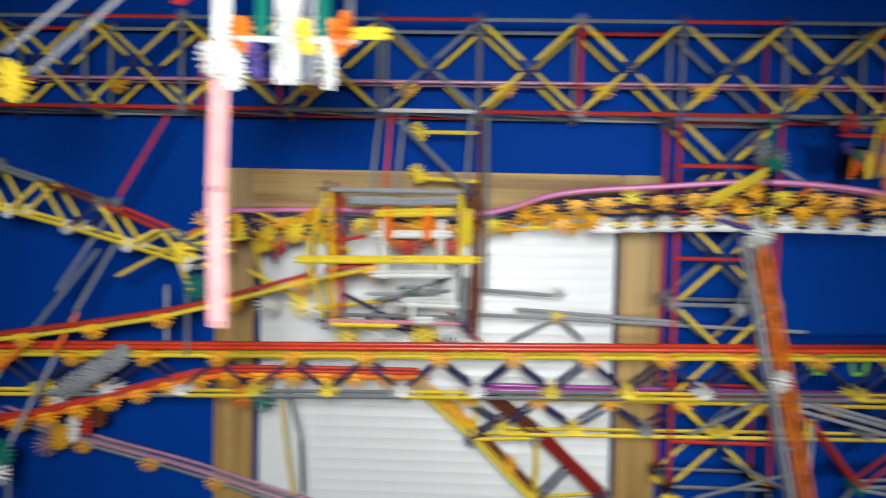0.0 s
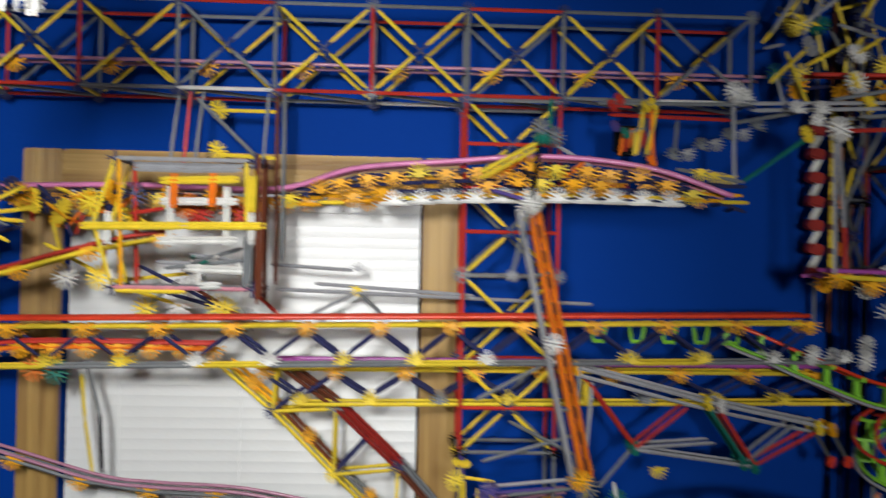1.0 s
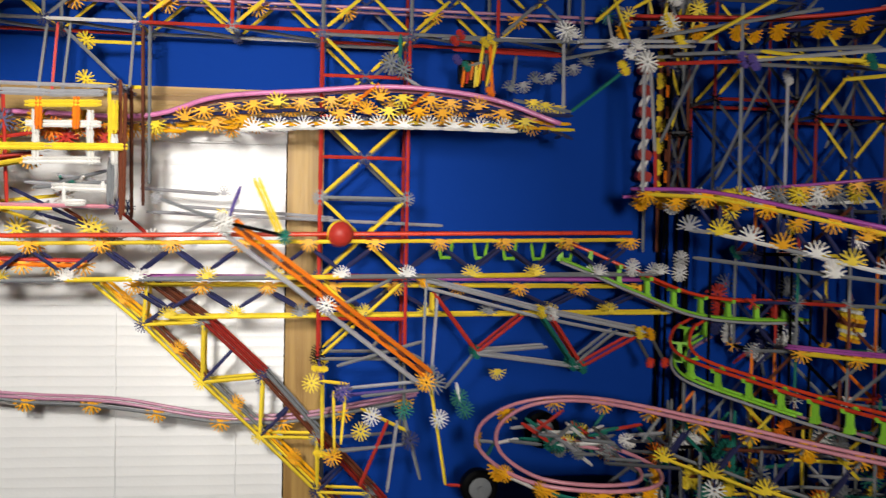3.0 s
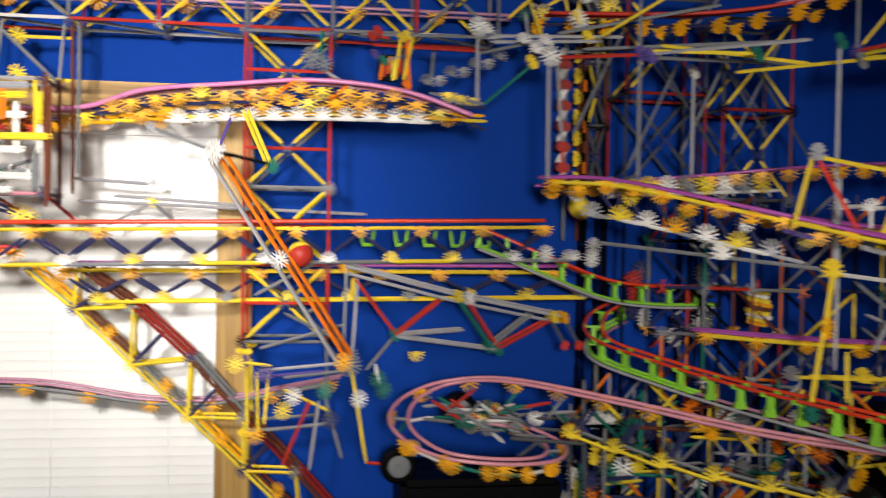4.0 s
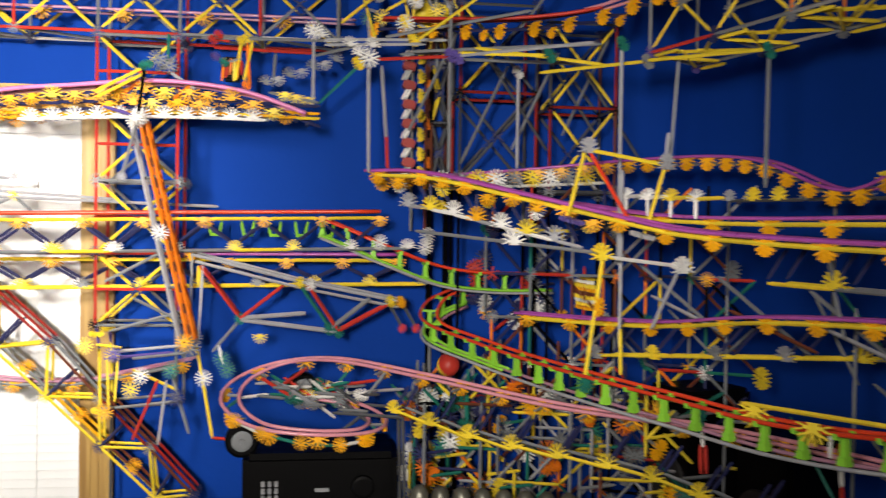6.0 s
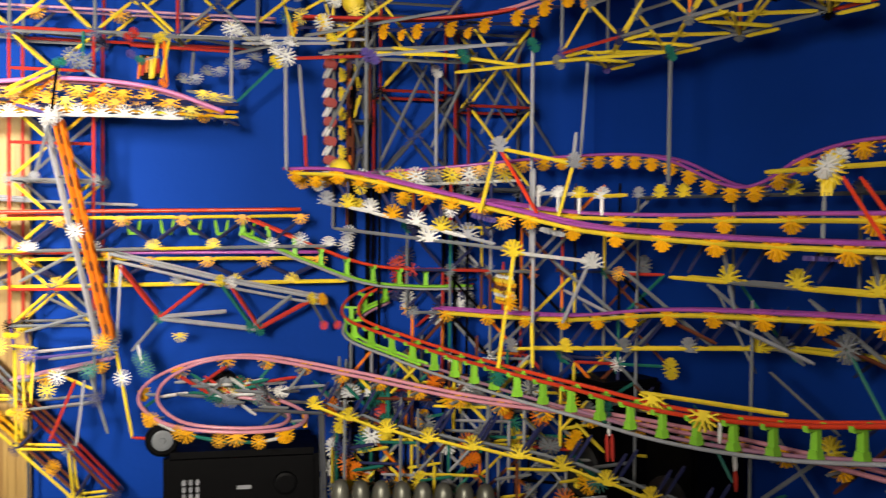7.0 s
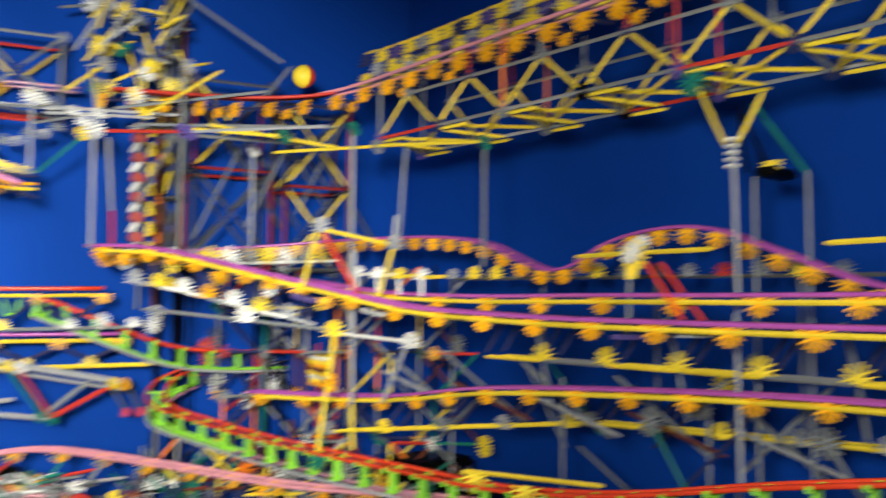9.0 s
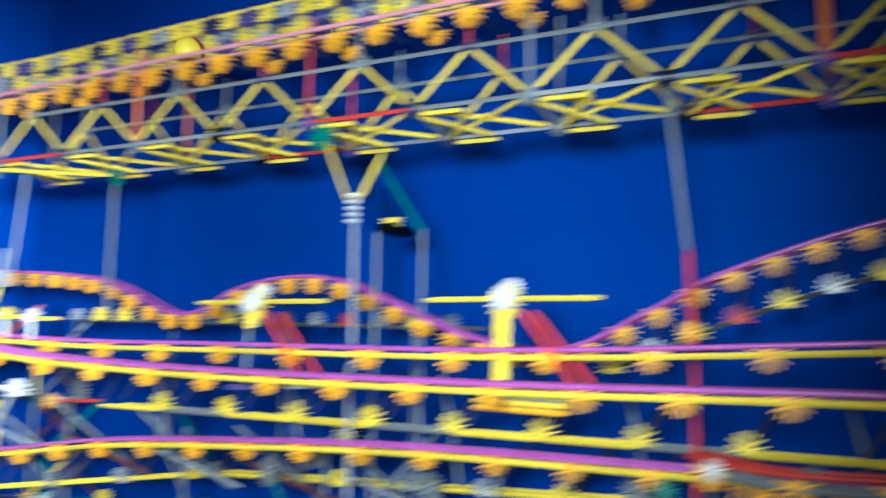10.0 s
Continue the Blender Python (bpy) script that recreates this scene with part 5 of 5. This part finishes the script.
for k in range(8):
    s = -0.3 + 0.25 * k
    rod(back_lattice, R(s, 0.1, 1.03), R(s, 0.1, 1.5), "grey")

# ---- side girder ----
side = thing("lattice_girder", R(-0.4, 0, 1.9), "long girder of yellow diagonals with red and grey chords", "girder")
SP, ZB, ZM, ZT = 0.152, 1.905, 1.972, 2.045
S0 = -0.385
for k in range(13):
    s = S0 + SP * k
    a, c, m = R(s, 0, ZB), R(s + SP, 0, ZB), R(s + SP / 2, 0, ZM)
    ab, cb, mb = R(s, 0.1, ZB - 0.012), R(s + SP, 0.1, ZB - 0.012), R(s + SP / 2, 0.1, ZM)
    for x, y, z in ((a, c, m), (ab, cb, mb)):
        rod(side, x, y, ("red", "grey", "silver", "grey")[(k + (x is ab)) % 4])
        for e in (x, y):
            rod(side, e + (z - e) * 0.1, e + (z - e) * 0.92, "yellow")
        star(side, x, ("violet", "navy", "grey", "black")[k % 4], RF, (0, 0, 1), 8, 360, 0.6)
        star(side, z, ("grey", "navy")[k % 2], RF, (0, 0, 1), 6, 360, 0.6)
        if k < 12:
            rod(side, z, z + RD * SP, "grey")
        if k % 2 == 0:
            rod(side, x, x + Vector((0, 0, ZT - ZB)), ("grey", "orange", "red")[k // 2 % 3])
        rod(side, x + RD * 0.012 - Vector((0, 0, 0.007)), x + RD * 0.07 - Vector((0, 0, 0.008)), "yellow")
        rod(side, z, z + Vector((0, 0, 0.05)), ("grey", "red")[k % 2])
    rod(side, a + (cb - a) * 0.1, a + (cb - a) * 0.92, "yellow")
    rod(side, ab + (c - ab) * 0.1, ab + (c - ab) * 0.92, "yellow")
    rod(side, a, ab, "grey")
    half(side, (a + cb) / 2, "yellow", (0, 0, -1), RD)
    for e, f in ((a, ab), (ab, a)):
        rod(side, e + (f + RD * SP / 2 - e) * 0.1 - Vector((0, 0, 0.006)), e + (f + RD * SP / 2 - e) * 0.9 - Vector((0, 0, 0.006)), "yellow")
up_track = thing("ball_track", R(-0.4, 0.03, 2.02), "pink hose track with orange clips and rows of yellow connectors", "ball track")
UP = [(0.95, 1.36, 2.0), (1.08, 1.28, 1.985), (1.2, 1.24, 1.984), (1.31, 1.2, 1.995), (1.38, 1.115, 2.008), (1.449, 0.89, 2.014), (1.518, 0.663, 2.018), (1.62, 0.331, 2.022), (1.73, -0.04, 2.026), (1.87, -0.5, 2.03), (1.94, -0.75, 2.03)]
up = smooth_path(UP)
for s, z in ((-1, 0), (1, 0.004)):
    tube("rail", [p + RN * 0.017 * s + Vector((0, 0, z)) for p in up if p.x > 1.3], 0.0034, "pink", up_track)
    tube("rail", [p + Vector((0, 0.017 * s, z)) for p in up if p.x < 1.32], 0.0034, "red", up_track)
for k, (p, d) in enumerate(along(up, 0.062)):
    half(up_track, p - RN * 0.018 - Vector((0, 0, 0.016)), "gold", RF, (0, 0, -1), 0.9)
    if k % 2:
        half(up_track, p + RN * 0.018 - Vector((0, 0, 0.02)), "gold", RF, (0, 0, -1))
    rod(up_track, p - RN * 0.018 - Vector((0, 0, 0.02)), p + RN * 0.05 - Vector((0, 0, 0.01)), "navy")
for k, (p, d) in enumerate(along([q for q in up if q.x > 1.33], 0.034)):
    for j, z in enumerate((0.026, 0.045, 0.064)):
        q = p + RN * (0.05 + 0.012 * (j % 2)) + RD * (0.017 * (j % 2)) + Vector((0, 0, z))
        half(up_track, q, ("yellow", "violet", "yellow", "silver", "yellow", "yellow", "navy")[(k + j * 3) % 7], RF, (0, 0, 1), 0.84)
        rod(up_track, q + Vector((0, 0, 0.009 * j)), q + RD * 0.034 + Vector((0, 0, 0.009 * j)), ("navy", "grey", "yellow")[j])


# ---- poles and pointers on the side ----
fork = thing("forked_pole", (1.582, 0.455, 1.03), "tall grey pole with yellow fork and white connector", "pole")
rod(fork, (1.568, 0.503, 1.885), (1.58, 0.466, 1.8), "yellow")
rod(fork, (1.595, 0.42, 1.855), (1.584, 0.45, 1.8), "yellow")
for z0, z1 in ((1.795, 1.6), (1.6, 1.4), (1.4, 1.2), (1.2, 1.03)):
    rod(fork, (1.582, 0.455, z0), (1.583, 0.452, z1), "silver")
for z in (1.805, 1.797, 1.789, 1.781, 1.773):
    star(fork, (1.581, 0.456, z), "white", (0.1, 0.1, 1), (1, 0, 0), 8, 360, 0.36)
star(fork, (1.567, 0.505, 1.885), "teal", RF)
poles = thing("support_poles", R(0.32, 0.12, 1.03), "two grey poles with the fork's shadow as a black shape", "pole")
for s in (0.27, 0.34):
    for z0, z1 in ((1.775, 1.58), (1.58, 1.38), (1.38, 1.2), (1.2, 1.03)):
        rod(poles, R(s, 0.1, z0), R(s, 0.1, z1), "grey")
# The black slab and black rods model the fork's cast shadow near the wall.
bm = bmesh.new()
box(bm, (-0.014, -0.03, -0.006), (0.014, 0.03, 0.006), None, 0.003)
put("bracket", mesh_of(bm, "bracket", "black"), poles, Matrix.Translation(R(0.3, 0.1, 1.775)) @ frame_of((0, 0, 1), RD))
rod(poles, R(0.26, 0.1, 1.78), R(0.25, 0.1, 1.86), "black")
rod(poles, R(0.34, 0.1, 1.77), R(0.27, 0.1, 1.87), "teal")
rod(poles, R(0.29, 0.1, 1.78), R(0.25, 0.1, 1.87), "black")
half(poles, R(0.305, 0.08, 1.785), "yellow", RF, (0, 0, -1))
rp = thing("red_pole", (1.7, 0.07, 1.4), "grey pole with red lower length through the tracks", "pole")
rod(rp, (1.693, 0.088, 1.888), (1.7, 0.071, 1.72), "grey")
rod(rp, (1.7, 0.071, 1.725), (1.702, 0.067, 1.6), "scarlet")
rod(rp, (1.702, 0.067, 1.6), (1.702, 0.067, 1.46), "scarlet")
for z in (1.64, 1.575):
    star(rp, (1.698, 0.07, z), "gold", RF, (0, 0, 1), 8, 360, 0.55)


def pointer(s, col):
    """A yellow crossbar on a star hub over a short post with red stays."""
    t = thing("pointer", R(s, -0.07, 1.58), "yellow crossbar on white hub with red stays over the track", "pointer")
    for e in (-0.1, 0.1):
        rod(t, R(s, -0.055, 1.672), R(s + e, -0.05, 1.672), "yellow")
    for z, o in ((1.675, -0.06), (1.672, -0.067), (1.68, -0.05)):
        star(t, R(s, o, z), "white", RF + Vector((0, 0, 0.3)), (0, 0, 1), 8, 360, 0.66)
    star(t, R(s, -0.06, 1.668), "yellow", RF)
    for o in (-0.003, 0.0025, 0.008):
        rod(t, R(s - 0.006 + o, -0.06, 1.665), R(s - 0.008 + o, -0.06, 1.58 if col else 1.64), "yellow")
    rod(t, R(s + 0.015, -0.06, 1.66), R(s + 0.085, -0.075, 1.578), "scarlet")
    rod(t, R(s + 0.022, -0.04, 1.66), R(s + 0.09, -0.05, 1.585), "scarlet")
    star(t, R(s + 0.09, -0.075, 1.575), "silver", (0, 0, 1), RD)
    if col:
        for dz, c in ((0, "yellow"), (-0.007, "white"), (-0.014, "yellow"), (-0.021, "gold")):
            rod(t, R(s - 0.03, -0.07, 1.582 + dz), R(s + 0.07, -0.07, 1.579 + dz), c)
    if not col:
        rod(t, R(s - 0.008, -0.06, 1.64), R(s - 0.01, -0.06, 1.57), "grey")
        star(t, R(s - 0.01, -0.06, 1.57), "violet", (0, 0, 1), RD)


pointer(0.2, 0)
pointer(0.527, 1)
end_run = thing("ball_track", R(0.75, -0.1, 1.5), "orange and red hose track with teal and white connectors", "ball track")
track(end_run, [R(0.72, -0.08, 1.53), R(0.8, -0.1, 1.522), R(0.95, -0.1, 1.524), R(1.1, -0.1, 1.52)], "red", 0.03, "gold", 0.07, 0.016, bed="grey")
for k in range(8):
    star(end_run, R(0.7 + 0.04 * k, -0.11, 1.5 + 0.02 * (k % 2)), ("teal", "white", "gold", "grey")[k % 4], (-0.8, -0.6 + 0.3 * (k % 3), 0.3), (0, 0, 1), 8, 360, 0.5)


# ---- black player on the bench ----
def player():
    t = thing("stereo_unit", (0.84, 1.38, TOP), "black stereo unit with silver buttons on the bench", "stereo")
    bm = bmesh.new()
    box(bm, (0.7, 1.31, TOP), (0.985, 1.48, 1.187), None, 0.012)
    part("body", bm, "black", t)
    for i in range(3):
        for j in range(4):
            bm = bmesh.new()
            box(bm, (0.735 + 0.012 * i, 1.305, 1.09 + 0.013 * j), (0.741 + 0.012 * i, 1.312, 1.1 + 0.013 * j), None, 0.001)
            part("button", bm, "silver", t)
    bm = bmesh.new()
    box(bm, (0.832, 1.3085, 1.117), (0.858, 1.311, 1.124), None, 0.0008)
    part("badge", bm, "silver", t, "small pale plain badge")
    bm = bmesh.new()
    rings(bm, [(0, 0.022), (0.008, 0.021), (0.009, 0.016)], 20)
    put("knob", mesh_of(bm, "knob", "black"), t, Matrix.Translation((0.92, 1.31, 1.125)) @ frame_of((0, -1, 0)))


player()


def canister(x, y):
    """A slim round-shouldered canister with a stepped foot and a ring below the shoulder."""
    t = thing("canister", (x, y, TOP), "slim grey metal canister with rounded shoulder", "canister", "canisters on the bench")
    bm = bmesh.new()
    rings(bm, [(0, 0.0155), (0.004, 0.0165), (0.112, 0.0165), (0.124, 0.0145), (0.132, 0.0105), (0.136, 0.005)], 20)
    put("body", mesh_of(bm, "body", "pewter", True), t, Matrix.Translation((x, y, TOP)))
    bm = bmesh.new()
    rings(bm, [(0.1, 0.0164), (0.1015, 0.0172), (0.1045, 0.0172), (0.106, 0.0164)], 20)
    put("ring", mesh_of(bm, "ring", "iron"), t, Matrix.Translation((x, y, TOP)))


plastic("pewter", (0.16, 0.16, 0.13), 0.36, 0.1, 0.6)


def dark_box(s, off, w, d, h):
    """A matt black case with a rounded front and a round grille."""
    p = R(s, off, TOP)
    t = thing("speaker_box", p, "matt black speaker box standing on the bench", "speaker", "speaker boxes on the bench")
    m = Matrix.Translation(p) @ Matrix((RD, RN, Vector((0, 0, 1)))).transposed().to_4x4()
    bm = bmesh.new()
    box(bm, (0, 0, 0), (w, d, h), None, 0.008)
    put("case", mesh_of(bm, "case", "black"), t, m)
    bm = bmesh.new()
    rings(bm, [(0, 0.05), (0.006, 0.048), (0.008, 0.03)], 24)
    put("grille", mesh_of(bm, "grille", "bench_black"), t, m @ Matrix.Translation((w / 2, 0, h * 0.45)) @ frame_of((0, -1, 0)))


dark_box(-0.3, 0.12, 0.12, 0.12, 0.25)
dark_box(-0.48, 0.08, 0.12, 0.14, 0.3)
for k in range(8):
    canister(1.01 + 0.0345 * k, 1.17 - 0.01 * k)


# ---- swinging arm ----
def swing_arm():
    t = new("swing_arm")
    t.empty_display_size = 0.02
    tagged(t, "orange and grey swinging arm with white star connectors", "arm")
    BASE[t] = Matrix()
    for x, c in ((-0.016, "silver"), (0.0, "orange"), (0.011, "orange")):
        for y in (0, 0.026):
            rod(t, (x, y, 0.0), (x, y, 0.2), c)
            rod(t, (x, y, 0.2), (x, y, 0.4), c)
    for z, c in ((0.0, "gold"), (0.2, "white"), (0.4, "white")):
        star(t, (-0.006, -0.008, z), c, (0.2, -1, 0), (0, 0, 1), 8, 360, 0.72)
        rod(t, (-0.006, -0.01, z), (-0.006, 0.034, z), "black")
    star(t, (0.004, -0.012, 0.405), "white", (0.5, -1, 0.2), (0, 0, 1), 8, 360, 0.72)
    star(t, (0.0, 0.0, -0.012), "grey", (0.2, -1, 0.4))
    for k in range(10):
        rod(t, (0.0055, -0.0025, 0.012 + 0.038 * k), (0.0057, -0.0025, 0.03 + 0.038 * k), "brown")
    for z in (0.1, 0.3):
        rod(t, (-0.016, 0.013, z), (0.011, 0.013, z), "grey")
    return t


def tip_lever():
    t = new("tip_lever")
    t.empty_display_size = 0.02
    tagged(t, "dark cross lever with yellow rod and teal end on the arm", "lever")
    BASE[t] = Matrix()
    rod(t, (0, 0, 0), (-0.1, 0, 0.035), "grey")
    rod(t, (0, 0, 0), (0.095, 0, -0.02), "black")
    rod(t, (0.09, 0, -0.02), (0.05, 0, 0.07), "yellow")
    rod(t, (0.082, 0.01, -0.02), (0.042, 0.01, 0.07), "yellow")
    rod(t, (0.008, 0, 0.01), (0.024, 0, 0.055), "violet")
    star(t, (-0.1, -0.004, 0.035), "silver", (0.5, -1, 0), (0, 0, 1), 8, 360, 0.45)
    star(t, (0.092, -0.004, -0.022), "teal", (0.6, -1, 0), (0, 0, 1), 8, 360, 0.55)
    star(t, (0, -0.006, 0), "white", (0.5, -1, 0.3), (0, 0, 1), 8, 360, 0.72)
    return t


def ball():
    t = new("ball")
    t.empty_display_size = 0.02
    tagged(t, "two-tone red and yellow plastic ball on the track", "ball", "balls on the run")
    BASE[t] = Matrix()
    for nm, col, sign in (("upper_half", "yellow", 1), ("lower_half", "red", -1)):
        bm = bmesh.new()
        bmesh.ops.create_uvsphere(bm, u_segments=24, v_segments=16, radius=0.0215)
        bmesh.ops.delete(bm, geom=[v for v in bm.verts if v.co.z * sign < -1e-5], context="VERTS")
        put(nm, mesh_of(bm, nm, col, True), t, Matrix())
    bm = bmesh.new()
    rings(bm, [(-0.001, 0.0217), (0.001, 0.0217)], 24)
    put("seam", mesh_of(bm, "seam", "red"), t, Matrix())
    return t


ARM, LEVER = swing_arm(), tip_lever()
BALLS = [ball() for _ in range(5)]
PIVOT = Vector((0.605, 1.3, 1.397))


def roll(rows, first=0):
    """Ball rows from places: it turns as it runs on, about the axis across its way."""
    out, q, last = [], Matrix.Rotation(radians(first), 4, "X"), None
    for t, *p in rows:
        p = Vector(p)
        if last is not None and (p - last).length > 1e-4 and abs(p.z - last.z) < (p - last).xy.length:
            d = p - last
            turn = min(1.4, d.length / 0.0215 * 0.2)
            q = Matrix.Rotation(turn, 4, Vector((-d.y, d.x, 0.01)).normalized()) @ q
        out.append((t, Matrix.Translation(p) @ q))
        last = p
    return out


def motions():
    swing = [(0.0, -12), (0.9, -12), (1.2, -15), (1.5, -18.8), (1.8, -22), (2.1, -27.5), (2.3, -31.6), (2.5, -37.7), (2.7, -45.4), (3.2, -54), (3.6, -46), (3.8, -39.5), (4.0, -32.5), (4.3, -22.6), (4.5, -15.2), (4.8, -12.6), (5.5, -12.6), (10.0, -12.6)]
    walk(ARM, [(t, pose(*PIVOT, 0, a, 0)) for t, a in swing])
    rows = []
    for t, a in swing:
        tip = PIVOT + Matrix.Rotation(radians(a), 3, "Y") @ Vector((0, 0, 0.402))
        rows.append((t, pose(tip.x, tip.y - 0.014, tip.z, 0, -95 * min(1, max(0, (27 + a) / 12)), 0)))
    walk(LEVER, rows)
    walk(BALLS[0], roll([(0, 0.66, 1.365, 1.828), (1.8, 0.63, 1.36, 1.825), (2.3, 0.56, 1.33, 1.783), (2.5, 0.528, 1.33, 1.739), (2.7, 0.487, 1.33, 1.686), (3.2, 0.46, 1.325, 1.6), (3.8, 0.505, 1.32, 1.567), (4.0, 0.526, 1.32, 1.571), (4.3, 0.552, 1.325, 1.582), (4.5, 0.594, 1.325, 1.59), (4.8, 0.742, 1.33, 1.543), (5.0, 0.859, 1.33, 1.518), (5.5, 1.021, 1.33, 1.446), (6.5, 1.09, 1.3, 1.28), (10, 1.1, 1.3, 1.2)], -70))
    walk(BALLS[1], roll([(0, 1.1, 1.3, 1.7), (3.8, 1.1, 1.3, 1.69), (4.4, 1.02, 1.34, 1.672), (4.5, 0.99, 1.35, 1.662), (4.8, 0.867, 1.35, 1.656), (5.0, 0.771, 1.35, 1.653), (5.3, 0.596, 1.35, 1.648), (5.5, 0.49, 1.35, 1.645), (6.2, 0.1, 1.35, 1.637), (7.2, -0.5, 1.35, 1.625), (10, -0.7, 1.35, 1.62)], 60))
    walk(BALLS[2], roll([(0, 1.02, 1.44, 1.06), (2.75, 1.02, 1.44, 1.06), (3.7, 1.035, 1.42, 1.6), (3.8, 1.035, 1.42, 1.625), (4.8, 1.035, 1.415, 1.802), (5.0, 1.035, 1.415, 1.852), (5.5, 1.034, 1.415, 1.942), (6.2, 1.03, 1.4, 2.04), (7.2, 1.05, 1.33, 2.03), (8.2, 1.12, 1.28, 2.024), (8.5, 1.17, 1.235, 2.024), (8.8, 1.22, 1.22, 2.024), (9.0, 1.27, 1.21, 2.028), (9.2, 1.33, 1.17, 2.034), (9.6, 1.43, 0.97, 2.04), (10, 1.515, 0.76, 2.042)], 80))
    walk(BALLS[3], roll([(0, 1.06, 1.44, 1.06), (5.75, 1.06, 1.44, 1.06), (6.7, 1.03, 1.42, 1.655), (7.0, 1.028, 1.415, 1.718), (7.5, 1.028, 1.415, 1.822), (8.0, 1.028, 1.415, 1.925), (8.8, 1.026, 1.4, 2.04), (10, 1.02, 1.36, 2.12)], 85))
    walk(BALLS[4], roll([(0, 1.98, -0.8, 1.36), (6.2, 1.8, -0.25, 1.355), (6.8, 1.66, 0.25, 1.352), (7.2, 1.545, 0.63, 1.352), (7.4, 1.43, 0.82, 1.35), (7.6, 1.285, 0.97, 1.352), (7.8, 1.15, 1.08, 1.352), (8.0, 1.008, 1.165, 1.364), (8.2, 0.862, 1.26, 1.384), (8.35, 0.735, 1.275, 1.37), (8.5, 0.715, 1.18, 1.322), (8.8, 0.83, 1.13, 1.293), (9.1, 0.925, 1.18, 1.292), (9.5, 0.86, 1.262, 1.315), (10, 0.79, 1.265, 1.328)], 60))


motions()
